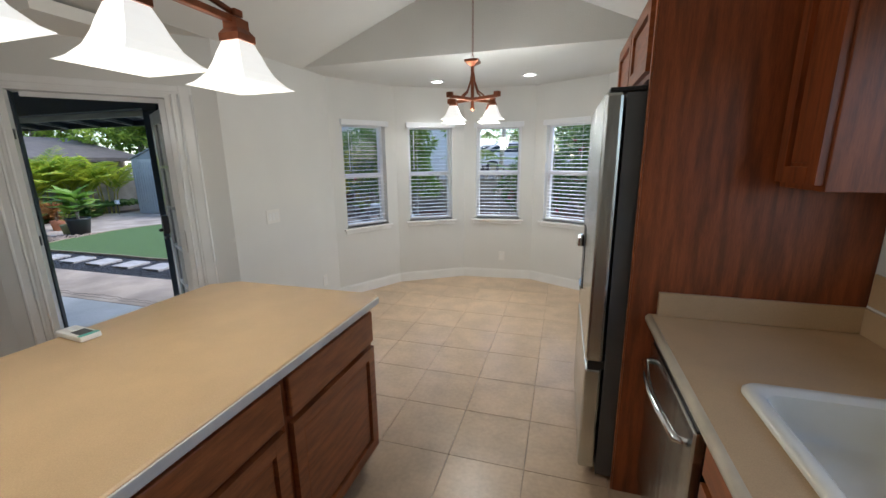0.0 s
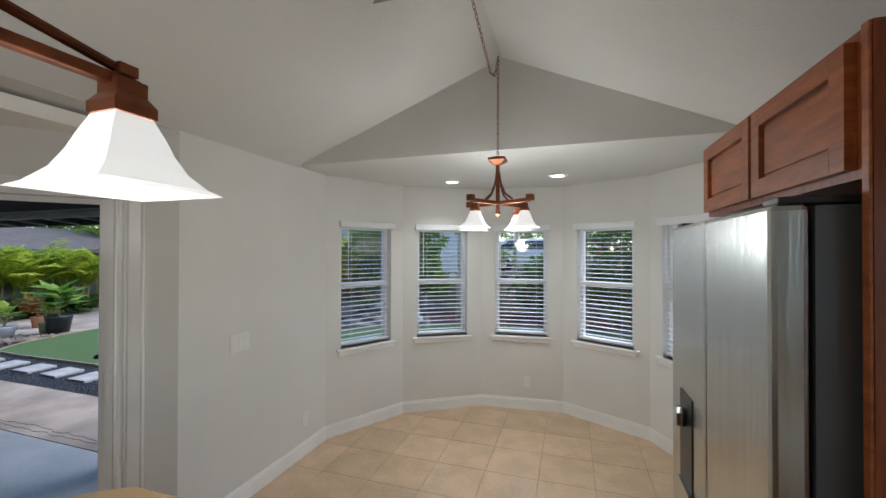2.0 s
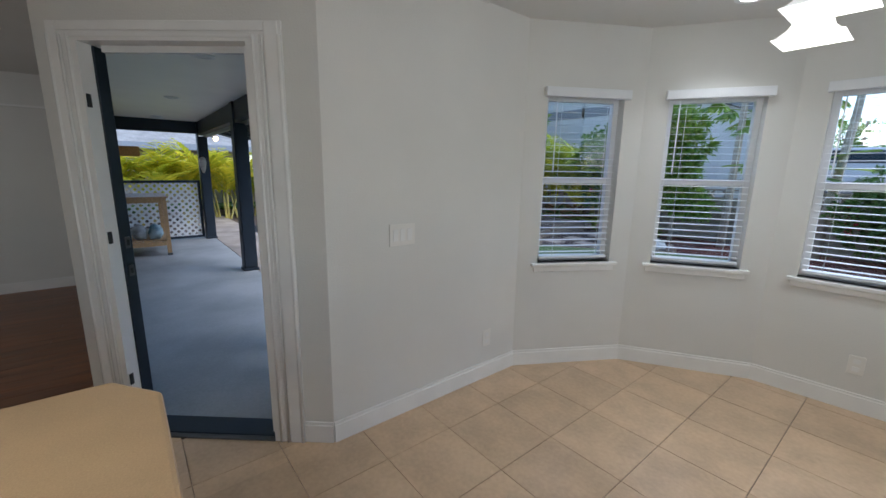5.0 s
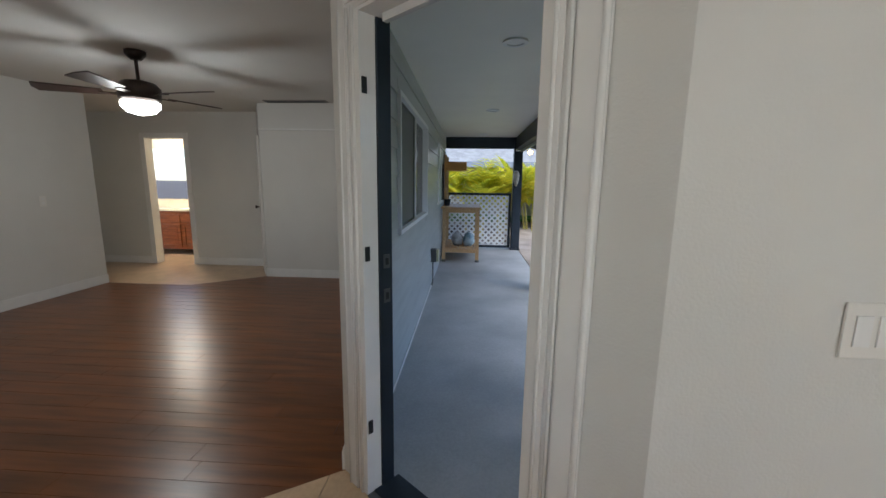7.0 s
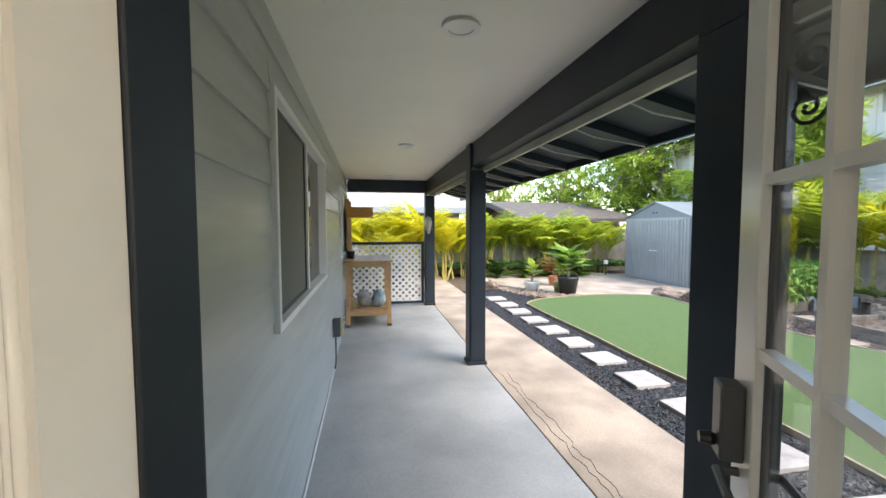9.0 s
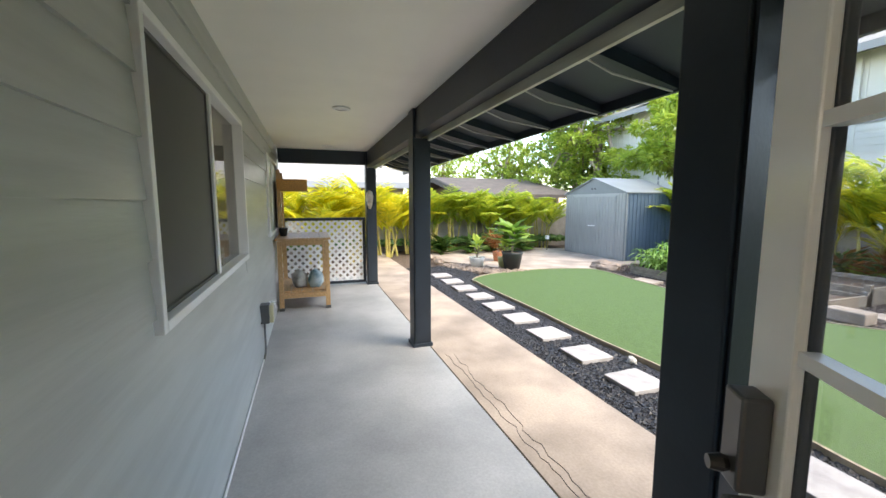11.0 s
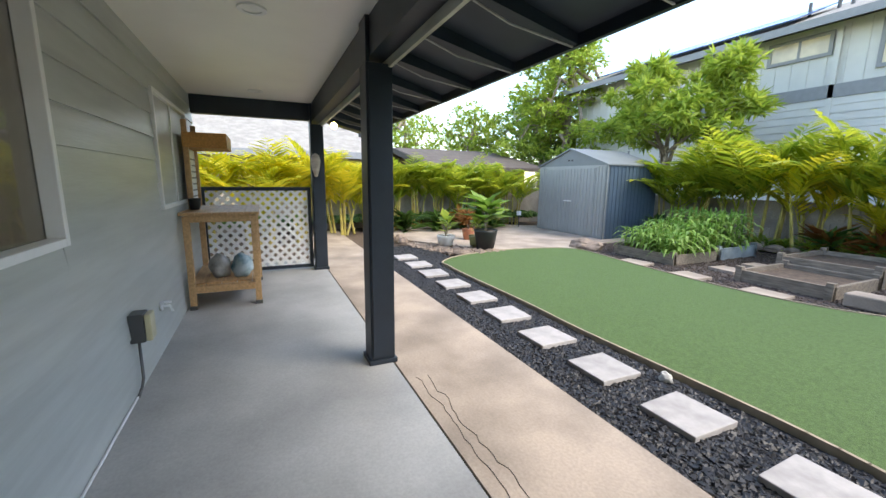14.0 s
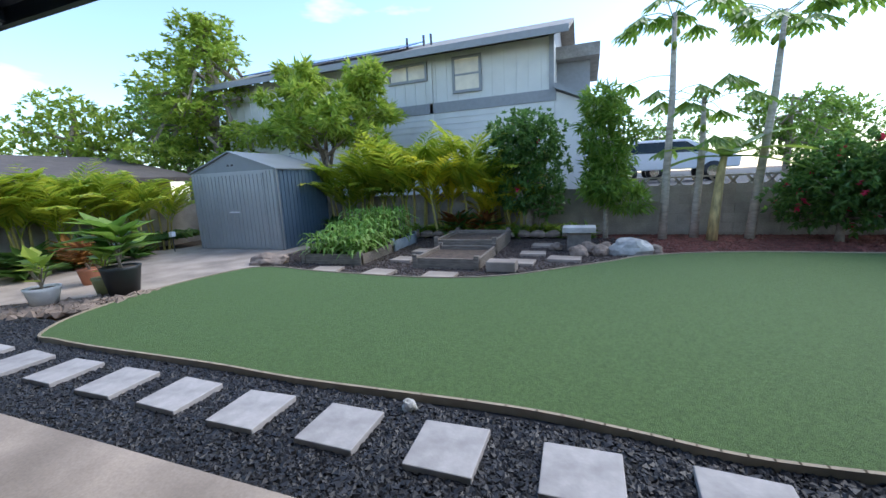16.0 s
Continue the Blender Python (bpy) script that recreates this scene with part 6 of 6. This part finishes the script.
FERN = [quads("leaves", *rosette(80 + k, 60, 0.28, 0.07, 0.5), m_) for k, m_ in enumerate((L_LIGHT, L_MID, L_BROWN, L_DARK))]
for i in range(18):
    plant("low_shrub", [FERN[(0, 1, 0, 1)[i % 4]]], pose(-8.3 + 0.24 * i, 11.75 + 0.1 * RG.uniform(-1, 1), P - 0.05, 0, 0, 40 * i), "low bright green shrub before the wall", "shrub", "low shrubs", ("leaves",))
for i, (x, y) in enumerate(((-13.4, 6.6), (-13.4, 7.4), (-13.3, 8.3), (-13.5, 5.7), (-7.2, 11.9), (-6.5, 11.85), (-10.2, 11.3), (-13.6, 7.9))):
    plant("croton", [FERN[2 if i in (1, 4, 5) else 3], FERN[3]], pose(x, y, P - 0.05, 0, 0, 70 * i) @ Matrix.Scale(2.0, 4), "dark reddish croton shrub under the palms", "shrub", "crotons", ("leaves", "lower_leaves"))
pebble_field("dark_understory", L_DARK, "dense dark foliage under the palms", 2500, -14.9, -14.2, 0, 10.5, P + 0.25, 0.13)

# potted plants
def potted(m, prof, material, leaf_me, label, scale=1.0, lift=0.3):
    t = thing("potted_plant", m, label, "potted plant", "potted plants")
    part("pot", lathe(BM(), prof, 20), material, t, smooth=True)
    part("soil", lathe(BM(), [(prof[-2][0] * 0.92, prof[-2][1] - 0.03), (prof[-2][0] * 0.92, prof[-2][1] - 0.025)], 16), SOIL, t)
    stems = BM()
    for k in range(5):
        tube(stems, [(0.02 * k - 0.04, 0, prof[-2][1] - 0.03), (0.10 * math.cos(k * 1.3), 0.10 * math.sin(k * 1.3), prof[-2][1] + lift)], 0.01, 6)
    part("stems", stems, BARK, t)
    o = new("leaves", leaf_me)
    o.parent = t
    o.matrix_basis = pose(0, 0, prof[-2][1] + lift * 0.3) @ Matrix.Scale(scale, 4)


BIG = quads("leaves", *rosette(90, 46, 0.34, 0.17, 0.5), L_MID)
BIG2 = quads("leaves", *rosette(91, 16, 0.30, 0.15, 0.7), L_LIGHT)
POT = [(0.17, 0), (0.23, 0.36), (0.24, 0.40), (0.215, 0.40), (0.20, 0.30)]
potted(pose(-10.27, 6.28, P - 0.02), POT, POTB, BIG, "large broad-leaved plant in a black pot", 1.5, 0.45)
potted(pose(-10.80, 5.65, P - 0.01), [(0.13, 0), (0.18, 0.20), (0.19, 0.24), (0.165, 0.24), (0.15, 0.16)], POTW, BIG2, "small broad-leaved plant in a white pot", 1.1, 0.25)
potted(pose(-10.55, 6.22, P - 0.02), [(0.11, 0), (0.15, 0.22), (0.155, 0.25), (0.135, 0.25), (0.12, 0.18)], mat("olive_pot", (0.30, 0.29, 0.12), 0.5), BIG2, "small plant in an olive green pot", 0.9, 0.25)
potted(pose(-11.6, 6.6, P - 0.02), [(0.11, 0), (0.15, 0.22), (0.155, 0.25), (0.135, 0.25), (0.12, 0.18)], POTT, FERN[2], "small red-leaved plant in a terracotta pot", 1.3, 0.2)

# ---- neighbours ----
nh = thing("neighbor_house", pose(0, 16.5, 0), "two-storey pale board house with gray trim and shingled roof", "house")
part("upper_wall", bx(-19, -5.3, 0, 7.0, 3.95, 5.55), HWALL, nh)
lw_ = part("lower_wall", bx(-19, -5.25, -0.06, 6.9, -0.2, 3.60), HWALL, nh)
for k in range(17):
    part("clapboard", prism(BM(), [(-0.085, 0.12 + 0.205 * k), (-0.062, 0.12 + 0.205 * k), (-0.062, 0.322 + 0.205 * k), (-0.068, 0.322 + 0.205 * k)], -19, -5.25, Matrix(((0, 0, 1, 0), (1, 0, 0, 0), (0, 1, 0, 0), (0, 0, 0, 1)))), HWALL, lw_)
part("band", bx(-19.05, -5.2, -0.10, 7.0, 3.601, 3.949), HTRIM, nh, "gray band between the storeys")
for k in range(34):
    part("batten", bx(-18.9 + 0.4 * k, -18.86 + 0.4 * k, -0.022, -0.001, 3.95, 5.5), HWALL, nh)
part("corner_post", bx(-5.42, -5.27, -0.06, 0.0, 3.95, 5.6), HTRIM, nh)
rf = part("roof", prism(BM(), [(-0.75, 5.42), (3.4, 7.0), (3.4, 7.12), (-0.75, 5.56)], -19.5, -4.8, Matrix(((0, 0, 1, 0), (1, 0, 0, 0), (0, 1, 0, 0), (0, 0, 0, 1)))), SHINGLE, nh, "gray shingled roof slope")
part("back_roof", prism(BM(), [(7.6, 5.42), (3.4, 7.0), (3.4, 7.12), (7.6, 5.56)], -19.5, -4.8, Matrix(((0, 0, 1, 0), (1, 0, 0, 0), (0, 1, 0, 0), (0, 0, 0, 1)))), SHINGLE, nh)
part("fascia", bx(-19.5, -4.8, -0.79, -0.752, 5.36, 5.57), HTRIM, nh, "gray fascia board")
part("gable_wall", prism(BM(), [(0, 5.5), (6.9, 5.5), (3.4, 6.9)], -5.5, -5.31, Matrix(((0, 0, 1, 0), (1, 0, 0, 0), (0, 1, 0, 0), (0, 0, 0, 1)))), HTRIM, nh)
part("side_bay", bx(-5.3, -4.2, 1.6, 5.0, -0.2, 5.1), HTRIM, nh, "gray side bay")
part("side_bay_roof", bx(-5.3, -3.9, 1.1, 5.3, 5.1, 5.5), SHINGLE, nh)
part("lean_roof", prism(BM(), [(-5.25, 3.95), (-3.6, 3.2), (-3.6, 3.35), (-5.25, 4.1)], -3.0, 0.3, pose(0, 0, 0, 90)), HTRIM, nh)
part("lean_wall", prism(BM(), [(-5.24, -0.2), (-3.8, -0.2), (-3.8, 3.25), (-5.24, 3.9)], -2.8, 0.06, pose(0, 0, 0, 90)), HWALL, nh)
part("downpipe", bx(-9.5, -9.38, -0.10, -0.03, 2.0, 5.4), HWALL, nh)
for x0, x1, z0, z1 in ((-11.0, -9.65, 4.82, 5.28), (-8.55, -7.70, 4.28, 5.28), (-15.5, -14.0, 4.4, 5.2), (-15.8, -14.4, 1.6, 2.6)):
    w = part("window", bx(x0, x1, -0.045, -0.03, z0, z1), mat("warm_window", (0.75, 0.66, 0.50), 0.15, vary=0.15, scale=1.5), nh, "window with a pale blind")
    for a0, a1, b0, b1 in ((x0 - 0.09, x0, z0 - 0.09, z1 + 0.09), (x1, x1 + 0.09, z0 - 0.09, z1 + 0.09), (x0, x1, z0 - 0.09, z0), (x0, x1, z1, z1 + 0.09)):
        part("window_frame", bx(a0, a1, -0.08, -0.025, b0, b1), HTRIM, w)
    part("rail", bx(x0, x1, -0.06, -0.046, (z0 + z1) / 2 - 0.03, (z0 + z1) / 2 + 0.03) if z1 - z0 > 0.7 else bx((x0 + x1) / 2 - 0.03, (x0 + x1) / 2 + 0.03, -0.06, -0.046, z0, z1), HTRIM, w)
tilt = math.degrees(math.atan2(1.58, 4.15))
for i in range(5):
    for j in range(2):
        part("solar_panel", bx(-17.6 + 1.45 * i, -16.2 + 1.45 * i, 0.4 + 1.35 * j, 1.70 + 1.35 * j, 0.10, 0.14, m=pose(0, -0.75, 5.56, tilt)), SOLAR, nh, "blue rooftop solar panel")
for x in (-10.9, -10.2, -9.9):
    part("roof_vent", tube(BM(), [(x, 1.4, 6.2), (x, 1.4, 6.75)], 0.05, 8), GRAY_S, nh)

nb = thing("low_house", pose(-20.5, 8.7, -0.35), "low brown house with a shallow shingled gable roof", "house")
part("wall", bx(-5, 2.5, 0, 4.0, -0.2, 2.1), mat("brown_wall", (0.26, 0.22, 0.17), 0.8, vary=0.1), nb)
for a0, a1 in ((-6.0, -1.3), (3.4, -1.3)):
    part("roof", prism(BM(), [(a0, 2.0), (a1, 2.95), (a1, 3.1), (a0, 2.15)], -4.6, 0.7, pose(0, 0, 0, 90)), SHINGLE2, nb)
part("gable", prism(BM(), [(-5.0, 2.1), (2.5, 2.1), (-1.3, 2.9)], -0.1, 0.0, pose(0, 0, 0, 90)), mat("brown_gable", (0.24, 0.20, 0.16), 0.8, vary=0.1), nb)
for a0, a1 in ((-6.0, -1.3), (3.4, -1.3)):
    part("bargeboard", prism(BM(), [(a0, 1.9), (a1, 2.85), (a1, 3.08), (a0, 2.13)], 0.71, 0.76, pose(0, 0, 0, 90)), mat("dark_barge", (0.08, 0.07, 0.06), 0.7), nb)
n2 = thing("roadside_house", pose(-22, -1.0, 0), "house with a long gray shingled roof behind the palms", "house")
part("wall", bx(-6, 0, -6, 7.5, -0.2, 2.4), mat("tan_wall", (0.40, 0.33, 0.25), 0.8, vary=0.1), n2)
part("roof", prism(BM(), [(0.8, 2.25), (-4.0, 4.3), (-4.0, 4.45), (0.8, 2.40)], -8.3, 6.8, pose(0, 0, 0, 90)), SHINGLE, n2, "gray shingled roof slope")
part("fascia", bx(0.8, 0.86, -6.8, 8.3, 2.15, 2.42), HTRIM, n2)
for k in range(2):
    part("solar_panel", bx(-3.2, -2.2, -3 + 1.9 * k, -1.2 + 1.9 * k, 0.03, 0.07, m=pose(0, 0, 4.02, 0, 23, 0)), SOLAR, n2)


def car(m, paint, label):
    c = thing("parked_car", m, label, "car", "parked cars")
    GLS = mat("car_glass", (0.03, 0.05, 0.07), 0.08, vary=0.1)
    prof = [(-2.2, 0.45), (2.2, 0.45), (2.25, 0.85), (1.3, 1.02), (0.6, 1.52), (-1.2, 1.56), (-2.0, 1.1), (-2.25, 0.9)]
    part("body", prism(BM(), prof, -0.85, 0.85, pose(0, 0, 0, 90)), paint, c, bevel=0.05)
    for s in (-1, 1):
        part("side_window", prism(BM(), [(-1.75, 1.08), (1.05, 1.05), (0.52, 1.44), (-1.12, 1.47)], s * 0.852 - 0.004, s * 0.852 + 0.004, pose(0, 0, 0, 90)), GLS, c, "dark side windows")
        for x in (-1.4, 1.4):
            w = part("wheel", lathe(BM(), [(0.33, -0.1), (0.35, -0.07), (0.35, 0.07), (0.33, 0.1)], 20, pose(x, 0.78 * s, 0.35, 90)), BLACKP, c, smooth=True)
            part("rim", lathe(BM(), [(0.2, -0.108), (0.2, 0.108)], 14, pose(x, 0.78 * s, 0.35, 90)), CHROME, w)


car(pose(-1.4, 20.5, 0.8), mat("white_car_paint", (0.75, 0.76, 0.78), 0.25, 0.1, vary=0.02), "white parked suv beyond the block wall")
car(pose(-2.8, 24.0, 0.8), mat("silver_car_paint", (0.5, 0.56, 0.6), 0.25, 0.3, vary=0.02), "silver parked car beyond the block wall")
structure("road", bx(-3.2, 60, 16, 60, -0.2, 0.8), mat("asphalt", (0.05, 0.05, 0.052), 0.85, vary=0.2, bump=0.3), "asphalt road beyond the wall", "road")
for i, (x, y, h) in enumerate(((6, 30, 5.0), (1.5, 38, 5.0), (-4, 44, 5.5), (12, 24, 5.0), (16, 18, 5.5), (13, 10, 4.5), (20, 12, 5), (9, 34, 5))):
    tree("street_tree", pose(x, y, -0.1), h, 0.18, 8, clumps(100 + i, 10, 2.8, 2.8, h * 0.4, h * 1.0, 1.3, 0.3), 4200, 0.28, 0.13, L_MID, BARK, "leafy street tree beyond the garden wall", "tree", 100 + i, 0.2, "street trees")
